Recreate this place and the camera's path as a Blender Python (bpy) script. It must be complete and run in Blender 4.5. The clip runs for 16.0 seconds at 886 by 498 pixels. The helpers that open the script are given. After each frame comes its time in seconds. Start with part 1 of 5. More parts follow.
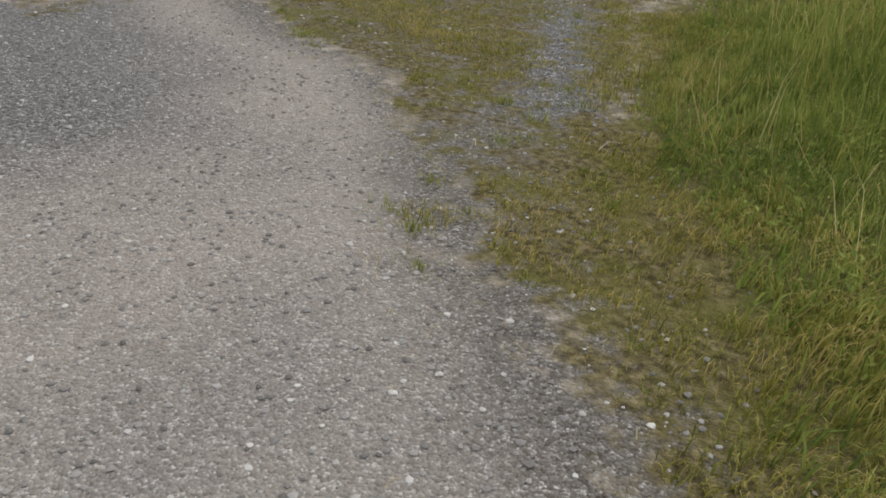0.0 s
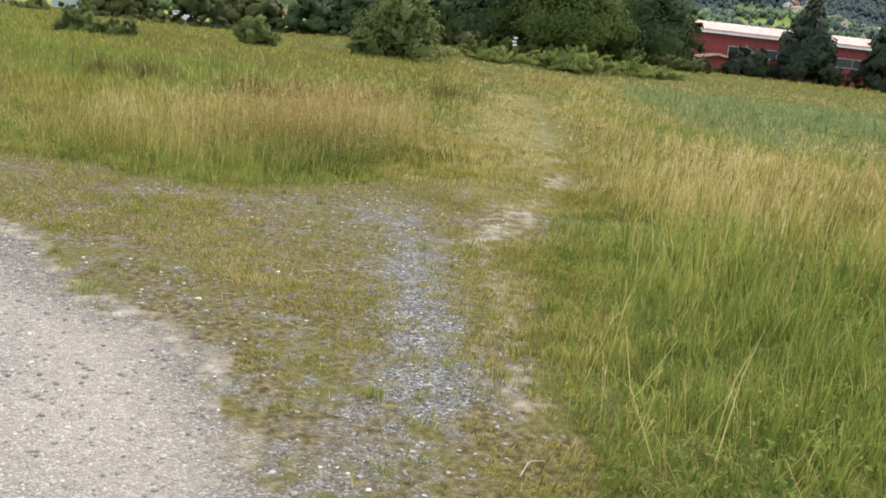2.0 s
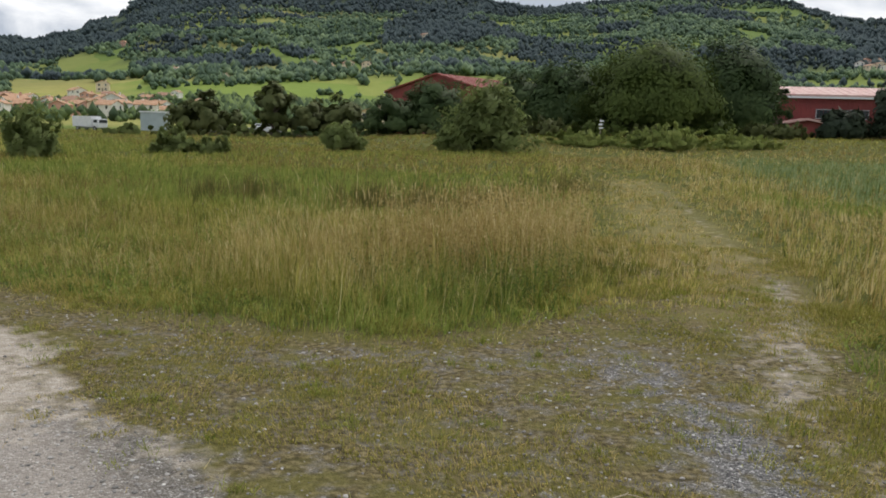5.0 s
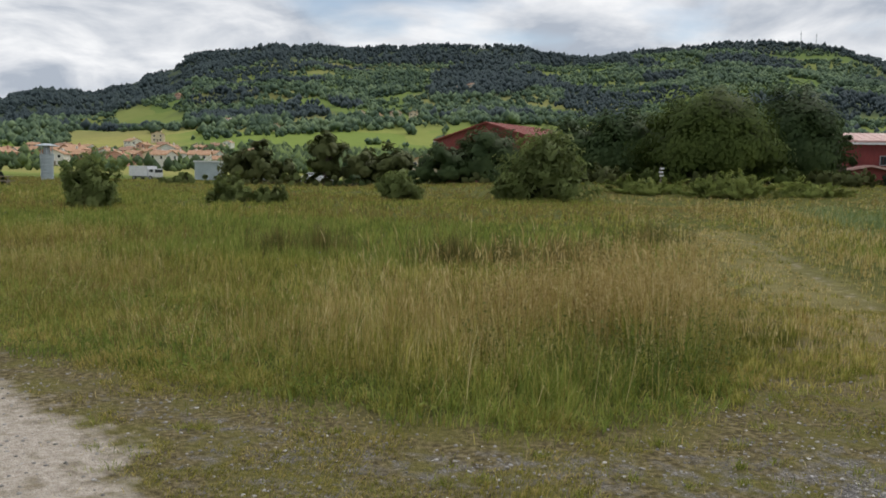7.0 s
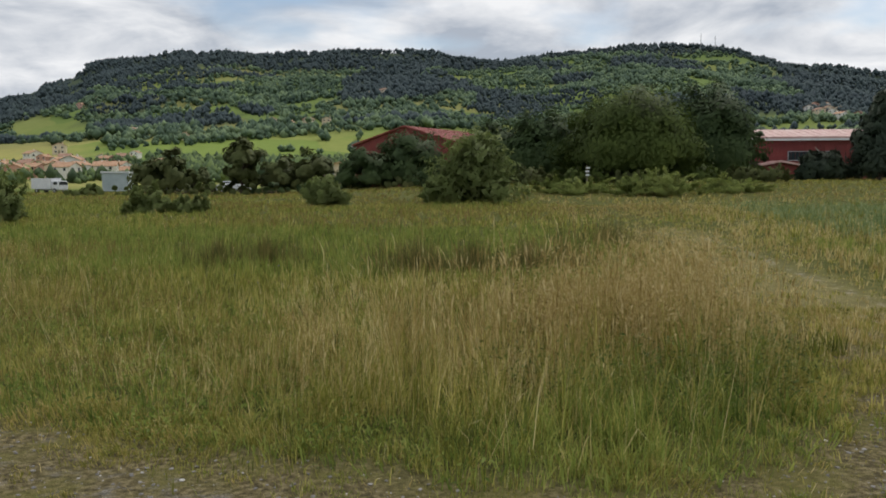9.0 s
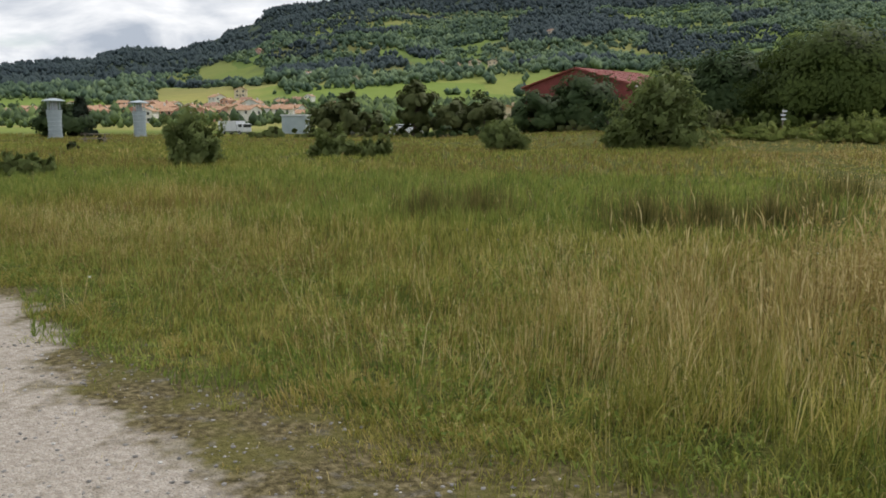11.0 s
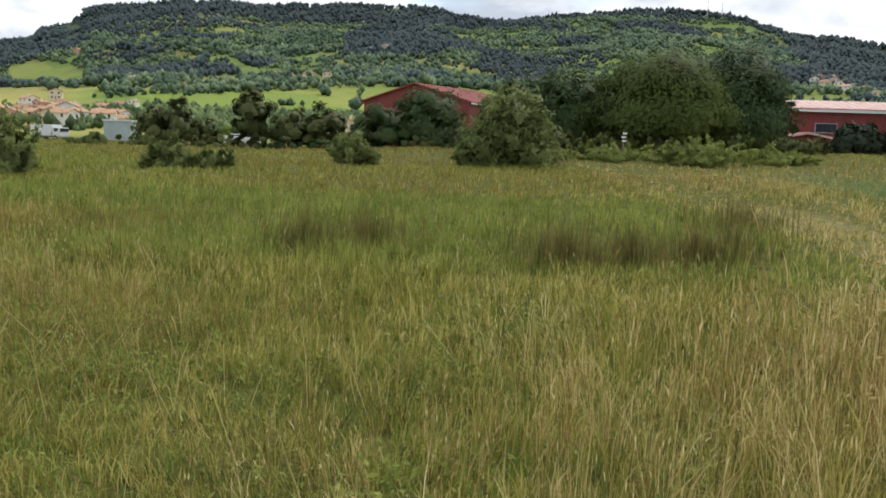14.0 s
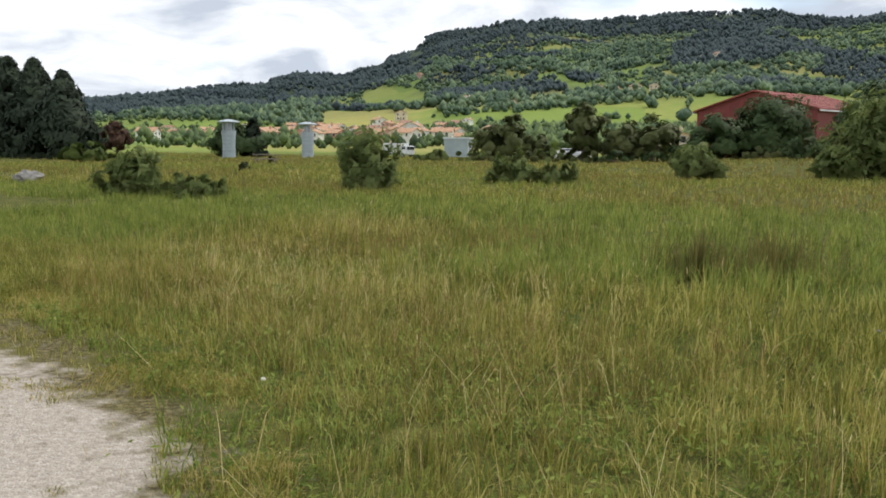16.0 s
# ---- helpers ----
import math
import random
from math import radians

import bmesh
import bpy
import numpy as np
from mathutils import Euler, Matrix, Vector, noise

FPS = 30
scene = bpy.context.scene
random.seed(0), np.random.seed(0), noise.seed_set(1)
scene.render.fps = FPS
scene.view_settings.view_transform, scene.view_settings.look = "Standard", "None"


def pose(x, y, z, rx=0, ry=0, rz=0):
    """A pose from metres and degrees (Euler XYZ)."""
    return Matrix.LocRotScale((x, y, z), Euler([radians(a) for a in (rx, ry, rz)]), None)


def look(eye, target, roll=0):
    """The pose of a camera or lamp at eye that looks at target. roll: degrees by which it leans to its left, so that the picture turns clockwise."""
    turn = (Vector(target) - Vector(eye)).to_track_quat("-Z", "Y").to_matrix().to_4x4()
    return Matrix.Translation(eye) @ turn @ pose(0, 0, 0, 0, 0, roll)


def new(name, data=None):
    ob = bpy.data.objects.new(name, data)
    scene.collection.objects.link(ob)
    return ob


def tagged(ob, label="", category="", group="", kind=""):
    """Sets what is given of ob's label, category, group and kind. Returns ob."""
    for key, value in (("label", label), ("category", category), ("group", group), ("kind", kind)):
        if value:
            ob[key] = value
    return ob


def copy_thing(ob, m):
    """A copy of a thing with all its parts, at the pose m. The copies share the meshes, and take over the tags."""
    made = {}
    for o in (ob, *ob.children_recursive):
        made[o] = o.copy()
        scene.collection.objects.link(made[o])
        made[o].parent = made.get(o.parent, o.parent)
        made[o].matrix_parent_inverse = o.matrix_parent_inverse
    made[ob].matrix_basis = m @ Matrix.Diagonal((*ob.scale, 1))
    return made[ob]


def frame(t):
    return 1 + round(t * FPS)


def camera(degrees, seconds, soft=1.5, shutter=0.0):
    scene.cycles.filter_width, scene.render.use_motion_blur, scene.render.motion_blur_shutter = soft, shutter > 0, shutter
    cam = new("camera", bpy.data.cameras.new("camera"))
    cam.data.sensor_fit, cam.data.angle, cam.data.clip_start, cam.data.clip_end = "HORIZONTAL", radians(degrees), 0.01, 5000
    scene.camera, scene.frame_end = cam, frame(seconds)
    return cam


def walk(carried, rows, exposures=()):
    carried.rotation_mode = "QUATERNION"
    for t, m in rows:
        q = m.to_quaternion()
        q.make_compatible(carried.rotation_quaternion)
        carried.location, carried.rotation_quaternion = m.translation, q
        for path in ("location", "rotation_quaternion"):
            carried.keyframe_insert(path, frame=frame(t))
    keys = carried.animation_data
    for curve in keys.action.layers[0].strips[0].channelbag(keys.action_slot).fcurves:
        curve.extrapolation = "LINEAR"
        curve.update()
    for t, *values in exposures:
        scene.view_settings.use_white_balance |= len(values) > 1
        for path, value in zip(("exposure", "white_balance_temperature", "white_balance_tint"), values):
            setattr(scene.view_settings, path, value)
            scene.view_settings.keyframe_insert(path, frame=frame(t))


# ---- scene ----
cam = camera(54.9, 16.0, soft=1.8)
PATH = [
    (0, (0.648, -4.078, 1.602), (0.222, -2.346, 0.697), 3.9),
    (0.5, (0.545, -3.706, 1.646), (0.178, -1.92, 0.824), 3.3),
    (1, (0.319, -3.364, 1.649), (0.147, -1.507, 0.927), 3.9),
    (1.5, (0.178, -3.002, 1.649), (0.158, -1.09, 1.065), 5.0),
    (2, (-0.022, -2.661, 1.684), (-0.03, -0.719, 1.205), 6.5),
    (2.5, (-0.28, -2.354, 1.696), (-0.327, -0.402, 1.262), 4.9),
    (3, (-0.481, -1.976, 1.695), (-0.599, -0.021, 1.289), 3.8),
    (3.5, (-0.651, -1.665, 1.669), (-0.591, 0.298, 1.289), 4.9),
    (4, (-0.832, -1.337, 1.677), (-0.583, 0.619, 1.341), 3.1),
    (4.5, (-1.028, -0.992, 1.695), (-1.03, 0.99, 1.429), 0.6),
    (5, (-1.355, -0.696, 1.661), (-1.562, 1.272, 1.373), 1.4),
    (5.2, (-1.485, -0.617, 1.666), (-1.735, 1.347, 1.385), 1.2),
    (7.3, (-2.323, 0.707, 1.608), (-2.64, 2.674, 1.433), 1.2),
    (7.5, (-2.41, 0.818, 1.589), (-2.711, 2.787, 1.402), 1.5),
    (8, (-2.658, 1.072, 1.587), (-2.854, 3.052, 1.379), 1.6),
    (8.5, (-2.847, 1.408, 1.571), (-2.988, 3.397, 1.411), 0.1),
    (9, (-3.135, 1.683, 1.544), (-3.259, 3.672, 1.378), -0.2),
    (9.5, (-3.423, 1.927, 1.539), (-3.648, 3.902, 1.32), -0.6),
    (10, (-3.679, 2.261, 1.55), (-4.165, 4.185, 1.298), -0.8),
    (10.2, (-3.792, 2.343, 1.531), (-4.302, 4.257, 1.253), -0.2),
    (12.3, (-4.618, 3.43, 1.611), (-4.921, 5.383, 1.305), 2.1),
    (12.5, (-4.687, 3.611, 1.612), (-4.927, 5.576, 1.327), 2.7),
    (13, (-4.903, 3.941, 1.581), (-4.945, 5.923, 1.312), 4.0),
    (13.5, (-5.134, 4.26, 1.549), (-5.022, 6.237, 1.265), 3.1),
    (14, (-5.329, 4.564, 1.573), (-5.439, 6.544, 1.314), 1.8),
    (14.5, (-5.598, 4.751, 1.561), (-5.952, 6.704, 1.321), 1.2),
    (15, (-5.879, 4.986, 1.55), (-6.348, 6.918, 1.329), 1.5),
    (15.5, (-6.128, 5.247, 1.565), (-6.846, 7.103, 1.36), 1.1),
    (16, (-6.4, 5.484, 1.539), (-7.228, 7.289, 1.296), 0.6),
]
walk(cam, [(t, look(e, a, r)) for t, e, a, r in PATH],
     [(0, 0.03), (0.5, 0.28), (1.0, 0.68), (1.5, 1.25), (2.0, 1.02), (2.5, 0.62), (3.0, 0.72), (3.5, 0.57), (4.0, 0.29), (4.5, 0.27), (5, 0.18), (7.5, -0.02), (9.0, -0.06), (10.2, -0.06), (12.4, 0.52), (13.5, 0.41), (14.5, 0.49), (16, 0.46)])

# ---- sky and sun ----
SUN_EL, SUN_AZ = 52.0, 25.0
world = bpy.data.worlds.new("sky")
scene.world = world
world.use_nodes = True
wn, wl = world.node_tree.nodes, world.node_tree.links
wn.clear()


def wnode(kind, **vals):
    n = wn.new(kind)
    for k, v in vals.items():
        if k == "op":
            n.operation = v
        elif k.startswith("i"):
            n.inputs[int(k[1:])].default_value = v
    return n


sky = wnode("ShaderNodeTexSky")
sky.sky_type = "NISHITA"
sky.sun_disc = False
sky.sun_elevation = radians(SUN_EL)
sky.sun_rotation = radians(SUN_AZ)
coord = wnode("ShaderNodeTexCoord")
sep = wnode("ShaderNodeSeparateXYZ")
wl.new(coord.outputs["Generated"], sep.inputs[0])
lift = wnode("ShaderNodeMath", op="MAXIMUM", i1=0.0)
wl.new(sep.outputs[2], lift.inputs[0])
lift2 = wnode("ShaderNodeMath", op="ADD", i1=0.22)
wl.new(lift.outputs[0], lift2.inputs[0])
dx = wnode("ShaderNodeMath", op="DIVIDE")
dy = wnode("ShaderNodeMath", op="DIVIDE")
for d, k in ((dx, 0), (dy, 1)):
    wl.new(sep.outputs[k], d.inputs[0])
    wl.new(lift2.outputs[0], d.inputs[1])
comb = wnode("ShaderNodeCombineXYZ", i2=0.0)
wl.new(dx.outputs[0], comb.inputs[0])
wl.new(dy.outputs[0], comb.inputs[1])
cloud = wnode("ShaderNodeTexNoise")
cloud.inputs["Scale"].default_value = 2.0
cloud.inputs["Detail"].default_value = 7.0
cloud.inputs["Roughness"].default_value = 0.55
cloud.inputs["Distortion"].default_value = 0.4
wl.new(comb.outputs[0], cloud.inputs["Vector"])
shade = wnode("ShaderNodeValToRGB")
shade.color_ramp.elements[0].position = 0.36
shade.color_ramp.elements[0].color = (4.4, 4.9, 5.7, 1)
shade.color_ramp.elements[1].position = 0.59
shade.color_ramp.elements[1].color = (9.4, 9.5, 9.7, 1)
wl.new(cloud.outputs["Fac"], shade.inputs[0])
cover = wnode("ShaderNodeTexNoise")
cover.inputs["Scale"].default_value = 0.8
cover.inputs["Detail"].default_value = 5.0
shift = wnode("ShaderNodeVectorMath", op="ADD")
shift.inputs[1].default_value = (7.3, 2.1, 0)
wl.new(comb.outputs[0], shift.inputs[0])
wl.new(shift.outputs[0], cover.inputs["Vector"])
gap = wnode("ShaderNodeValToRGB")
gap.color_ramp.elements[0].position = 0.32
gap.color_ramp.elements[1].position = 0.40
wl.new(cover.outputs["Fac"], gap.inputs[0])
blend = wn.new("ShaderNodeMix")
blend.data_type = "RGBA"
wl.new(gap.outputs[0], blend.inputs[0])
wl.new(sky.outputs[0], blend.inputs[6])
wl.new(shade.outputs[0], blend.inputs[7])
back = wnode("ShaderNodeBackground", i1=0.1)
wl.new(blend.outputs[2], back.inputs[0])
wout = wnode("ShaderNodeOutputWorld")
wl.new(back.outputs[0], wout.inputs[0])

sun_data = bpy.data.lights.new("sun", "SUN")
sun_data.energy = 1.5
sun_data.angle = radians(12)
sun_data.color = (1.0, 0.95, 0.86)
sun = new("sun", sun_data)
az, el = radians(SUN_AZ), radians(SUN_EL)
sun.matrix_world = look((math.sin(az) * math.cos(el) * 50, math.cos(az) * math.cos(el) * 50, math.sin(el) * 50), (0, 0, 0))

# ---- materials ----


def start_mat(name):
    m = bpy.data.materials.new(name)
    m.use_nodes = True
    return m, m.node_tree.nodes, m.node_tree.links, m.node_tree.nodes["Principled BSDF"]


def ramp(nodes, stops):
    r = nodes.new("ShaderNodeValToRGB")
    e = r.color_ramp.elements
    while len(e) < len(stops):
        e.new(0.5)
    for k, (p, c) in zip(e, stops):
        k.position, k.color = p, (*c, 1)
    return r


def noise_tex(nodes, links, scale, detail=4.0, vec=None):
    n = nodes.new("ShaderNodeTexNoise")
    n.inputs["Scale"].default_value = scale
    n.inputs["Detail"].default_value = detail
    if vec is not None:
        links.new(vec, n.inputs["Vector"])
    return n


def mix_rgb(nodes, links, fac, a, b, mode="MIX"):
    m = nodes.new("ShaderNodeMix")
    m.data_type, m.blend_type = "RGBA", mode
    for sock, v in ((m.inputs[0], fac), (m.inputs[6], a), (m.inputs[7], b)):
        if isinstance(v, (int, float)):
            sock.default_value = v
        elif isinstance(v, tuple):
            sock.default_value = (*v, 1)
        else:
            links.new(v, sock)
    return m.outputs[2]


def math_node(nodes, links, op, a, b, clamp=False):
    m = nodes.new("ShaderNodeMath")
    m.operation, m.use_clamp = op, clamp
    for sock, v in zip(m.inputs, (a, b)):
        if isinstance(v, (int, float)):
            sock.default_value = v
        else:
            links.new(v, sock)
    return m.outputs[0]


def plant_mat(name, dark, mid, light, patch=0.35, glow=0.3, rough=0.6, piece=0.8):
    """Leaf or blade: colour by piece and by place, some light passing through."""
    m, nd, ln, b = start_mat(name)
    geo = nd.new("ShaderNodeNewGeometry")
    tc = nd.new("ShaderNodeTexCoord")
    big = noise_tex(nd, ln, patch, 3, tc.outputs["Object"])
    tuft = noise_tex(nd, ln, patch * 6, 2, tc.outputs["Object"])
    v = math_node(nd, ln, "MULTIPLY", geo.outputs["Random Per Island"], piece)
    w = math_node(nd, ln, "ADD", math_node(nd, ln, "MULTIPLY", big.outputs["Fac"], 1.0), math_node(nd, ln, "MULTIPLY", tuft.outputs["Fac"], 0.9))
    f = math_node(nd, ln, "SUBTRACT", math_node(nd, ln, "ADD", v, w), 0.46 + piece / 2, True)
    r = ramp(nd, [(0.05, dark), (0.5, mid), (0.95, light)])
    ln.new(f, r.inputs[0])
    ln.new(r.outputs[0], b.inputs["Base Color"])
    b.inputs["Roughness"].default_value = rough
    b.inputs["Specular IOR Level"].default_value = 0.15
    tr = nd.new("ShaderNodeBsdfTranslucent")
    ln.new(r.outputs[0], tr.inputs["Color"])
    mx = nd.new("ShaderNodeMixShader")
    mx.inputs[0].default_value = glow
    ln.new(b.outputs[0], mx.inputs[1])
    ln.new(tr.outputs[0], mx.inputs[2])
    ln.new(mx.outputs[0], nd["Material Output"].inputs["Surface"])
    return m


def plain_mat(name, a, b_col, scale=6.0, rough=0.7, metal=0.0, bump=0.2):
    """Painted or weathered surface: two tones, fine grain, slight relief."""
    m, nd, ln, b = start_mat(name)
    tc = nd.new("ShaderNodeTexCoord")
    n1 = noise_tex(nd, ln, scale, 6, tc.outputs["Object"])
    n2 = noise_tex(nd, ln, scale * 9, 3, tc.outputs["Object"])
    f = math_node(nd, ln, "ADD", math_node(nd, ln, "MULTIPLY", n1.outputs["Fac"], 0.75), math_node(nd, ln, "MULTIPLY", n2.outputs["Fac"], 0.25))
    r = ramp(nd, [(0.3, a), (0.7, b_col)])
    ln.new(f, r.inputs[0])
    ln.new(r.outputs[0], b.inputs["Base Color"])
    b.inputs["Roughness"].default_value = rough
    b.inputs["Metallic"].default_value = metal
    bp = nd.new("ShaderNodeBump")
    bp.inputs["Strength"].default_value = bump
    bp.inputs["Distance"].default_value = 0.02
    ln.new(n2.outputs["Fac"], bp.inputs["Height"])
    ln.new(bp.outputs[0], b.inputs["Normal"])
    return m


def ground_mat():
    m, nd, ln, b = start_mat("ground_cover")
    tc = nd.new("ShaderNodeTexCoord")
    pos = tc.outputs["Object"]

    def attr(key):
        a = nd.new("ShaderNodeAttribute")
        a.attribute_name = key
        return a.outputs["Fac"]

    # loose gravel: small stones of mixed grey in paler fines
    cell = nd.new("ShaderNodeTexVoronoi")
    cell.inputs["Scale"].default_value = 75
    ln.new(pos, cell.inputs["Vector"])
    hue = nd.new("ShaderNodeSeparateColor")
    ln.new(cell.outputs["Color"], hue.inputs[0])
    fine = nd.new("ShaderNodeTexVoronoi")
    fine.inputs["Scale"].default_value = 150
    ln.new(pos, fine.inputs["Vector"])
    fhue = nd.new("ShaderNodeSeparateColor")
    ln.new(fine.outputs["Color"], fhue.inputs[0])
    stones = ramp(nd, [(0.12, (0.042, 0.042, 0.046)), (0.40, (0.137, 0.133, 0.131)), (0.72, (0.226, 0.219, 0.213)), (0.97, (0.62, 0.61, 0.60))])
    mixed = math_node(nd, ln, "ADD", math_node(nd, ln, "MULTIPLY", hue.outputs[0], 0.6), math_node(nd, ln, "MULTIPLY", fhue.outputs[1], 0.4))
    ln.new(mixed, stones.inputs[0])
    wash = noise_tex(nd, ln, 0.6, 7, pos)
    washed = ramp(nd, [(0.32, (0.6, 0.6, 0.6)), (0.58, (1.0, 1.0, 1.0))])
    ln.new(wash.outputs["Fac"], washed.inputs[0])
    pale = mix_rgb(nd, ln, 0.5, stones.outputs[0], (0.52, 0.455, 0.39))
    gravel = mix_rgb(nd, ln, math_node(nd, ln, "MULTIPLY", washed.outputs[0], attr("road")), stones.outputs[0], pale)
    earthy = mix_rgb(nd, ln, 0.3, stones.outputs[0], (0.17, 0.135, 0.085))
    gravel = mix_rgb(nd, ln, attr("patch"), earthy, gravel)
    # sand and dust
    sandn = noise_tex(nd, ln, 25, 6, pos)
    sand = ramp(nd, [(0.3, (0.42, 0.355, 0.285)), (0.7, (0.68, 0.60, 0.51))])
    ln.new(sandn.outputs["Fac"], sand.inputs[0])
    sand2 = mix_rgb(nd, ln, 0.32, sand.outputs[0], stones.outputs[0])
    # soil with moss and litter
    soiln = noise_tex(nd, ln, 22, 8, pos)
    soil = ramp(nd, [(0.34, (0.06, 0.05, 0.026)), (0.5, (0.135, 0.11, 0.055)), (0.66, (0.24, 0.20, 0.11))])
    ln.new(soiln.outputs["Fac"], soil.inputs[0])
    mossn = noise_tex(nd, ln, 2.2, 7, pos)
    mossy = ramp(nd, [(0.46, (0, 0, 0)), (0.60, (1, 1, 1))])
    ln.new(mossn.outputs["Fac"], mossy.inputs[0])
    soil_moss = mix_rgb(nd, ln, math_node(nd, ln, "MULTIPLY", mossy.outputs[0], 0.75), soil.outputs[0], mix_rgb(nd, ln, soiln.outputs["Fac"], (0.075, 0.078, 0.02), (0.20, 0.175, 0.06)))
    # far meadow and fields
    plots = nd.new("ShaderNodeTexVoronoi")
    plots.inputs["Scale"].default_value = 0.009
    warp = noise_tex(nd, ln, 0.02, 2, pos)
    wv = nd.new("ShaderNodeVectorMath")
    wv.operation = "MULTIPLY_ADD"
    ln.new(warp.outputs["Color"], wv.inputs[0])
    wv.inputs[1].default_value = (40, 40, 0)
    ln.new(pos, wv.inputs[2])
    ln.new(wv.outputs[0], plots.inputs["Vector"])
    ph = nd.new("ShaderNodeSeparateColor")
    ln.new(plots.outputs["Color"], ph.inputs[0])
    field = ramp(nd, [(0.0, (0.16, 0.23, 0.06)), (0.45, (0.22, 0.29, 0.07)), (0.7, (0.28, 0.31, 0.085)), (0.92, (0.36, 0.33, 0.12))])
    ln.new(ph.outputs[0], field.inputs[0])
    tuft = noise_tex(nd, ln, 0.15, 8, pos)
    field2 = mix_rgb(nd, ln, math_node(nd, ln, "MULTIPLY", tuft.outputs["Fac"], 0.6), field.outputs[0], (0.11, 0.17, 0.03))
    wood = ramp(nd, [(0.35, (0.04, 0.058, 0.04)), (0.7, (0.08, 0.105, 0.06))])
    ln.new(noise_tex(nd, ln, 0.08, 8, pos).outputs["Fac"], wood.inputs[0])

    def mask(key, scale, soft=0.12, amount=0.9):
        n = noise_tex(nd, ln, scale, 6, pos)
        v = math_node(nd, ln, "ADD", attr(key), math_node(nd, ln, "MULTIPLY", math_node(nd, ln, "SUBTRACT", n.outputs["Fac"], 0.5), amount))
        r = ramp(nd, [(0.5 - soft, (0, 0, 0)), (0.5 + soft * 1.4, (1, 1, 1))])
        ln.new(v, r.inputs[0])
        return r.outputs[0]

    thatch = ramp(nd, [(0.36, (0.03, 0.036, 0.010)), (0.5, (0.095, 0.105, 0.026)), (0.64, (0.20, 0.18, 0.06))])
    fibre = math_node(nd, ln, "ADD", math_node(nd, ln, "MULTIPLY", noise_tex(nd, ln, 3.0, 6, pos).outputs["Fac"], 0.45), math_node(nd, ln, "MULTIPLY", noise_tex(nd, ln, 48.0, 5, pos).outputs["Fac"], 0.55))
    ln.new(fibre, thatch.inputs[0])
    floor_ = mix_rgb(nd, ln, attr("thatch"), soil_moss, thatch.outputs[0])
    litter_ = mix_rgb(nd, ln, fibre, (0.13, 0.105, 0.04), (0.50, 0.41, 0.20))
    floor_ = mix_rgb(nd, ln, attr("straw"), floor_, litter_)
    c = mix_rgb(nd, ln, mask("sand", 6.0, 0.14, 1.0), floor_, sand2)
    c = mix_rgb(nd, ln, mask("gravel", 7.0, 0.1, 1.1), c, gravel)
    dryfield = mix_rgb(nd, ln, tuft.outputs["Fac"], (0.42, 0.36, 0.12), (0.24, 0.25, 0.08))
    field3 = mix_rgb(nd, ln, attr("ochre"), field2, dryfield)
    c = mix_rgb(nd, ln, attr("far"), c, field3)
    c = mix_rgb(nd, ln, attr("wood"), c, wood.outputs[0])
    ln.new(c, b.inputs["Base Color"])
    b.inputs["Roughness"].default_value = 0.95
    b.inputs["Specular IOR Level"].default_value = 0.06
    h = math_node(nd, ln, "ADD", cell.outputs["Distance"], math_node(nd, ln, "MULTIPLY", soiln.outputs["Fac"], 0.2))
    bp = nd.new("ShaderNodeBump")
    bp.inputs["Strength"].default_value = 0.8
    bp.inputs["Distance"].default_value = 0.016
    bp.invert = True
    ln.new(h, bp.inputs["Height"])
    ln.new(bp.outputs[0], b.inputs["Normal"])
    return m


def stone_mat():
    m, nd, ln, b = start_mat("loose_stone")
    geo = nd.new("ShaderNodeNewGeometry")
    r = ramp(nd, [(0.0, (0.05, 0.048, 0.046)), (0.3, (0.15, 0.143, 0.136)), (0.7, (0.27, 0.256, 0.242)), (0.9, (0.44, 0.42, 0.40)), (1.0, (0.68, 0.66, 0.63))])
    ln.new(geo.outputs["Random Per Island"], r.inputs[0])
    tc = nd.new("ShaderNodeTexCoord")
    n = noise_tex(nd, ln, 180, 3, tc.outputs["Object"])
    ln.new(mix_rgb(nd, ln, math_node(nd, ln, "MULTIPLY", n.outputs["Fac"], 0.5), r.outputs[0], (0.31, 0.29, 0.265)), b.inputs["Base Color"])
    b.inputs["Roughness"].default_value = 0.7
    return m


def tile_mat(name, a, b_col, c_col):
    """Roof covering: rows of ribs running down the slope, weathered in patches."""
    m, nd, ln, b = start_mat(name)
    tc = nd.new("ShaderNodeTexCoord")
    n1 = noise_tex(nd, ln, 1.2, 6, tc.outputs["Object"])
    r = ramp(nd, [(0.3, a), (0.5, b_col), (0.7, c_col)])
    ln.new(n1.outputs["Fac"], r.inputs[0])
    ln.new(r.outputs[0], b.inputs["Base Color"])
    b.inputs["Roughness"].default_value = 0.75
    return m


GROUND = ground_mat()
STONE = stone_mat()
GREEN = plant_mat("meadow_green", (0.062, 0.080, 0.015), (0.256, 0.264, 0.052), (0.624, 0.539, 0.179), 0.9, 0.4, piece=0.6)
LUSH = plant_mat("lush_green", (0.077, 0.122, 0.021), (0.208, 0.270, 0.057), (0.404, 0.434, 0.114), 0.6, 0.4, piece=0.6)
STRAW = plant_mat("dry_straw", (0.248, 0.178, 0.051), (0.515, 0.401, 0.153), (0.791, 0.667, 0.357), 0.5, 0.3)
SEED = plant_mat("seed_head", (0.246, 0.178, 0.057), (0.442, 0.340, 0.131), (0.646, 0.523, 0.271), 1.0, 0.3)
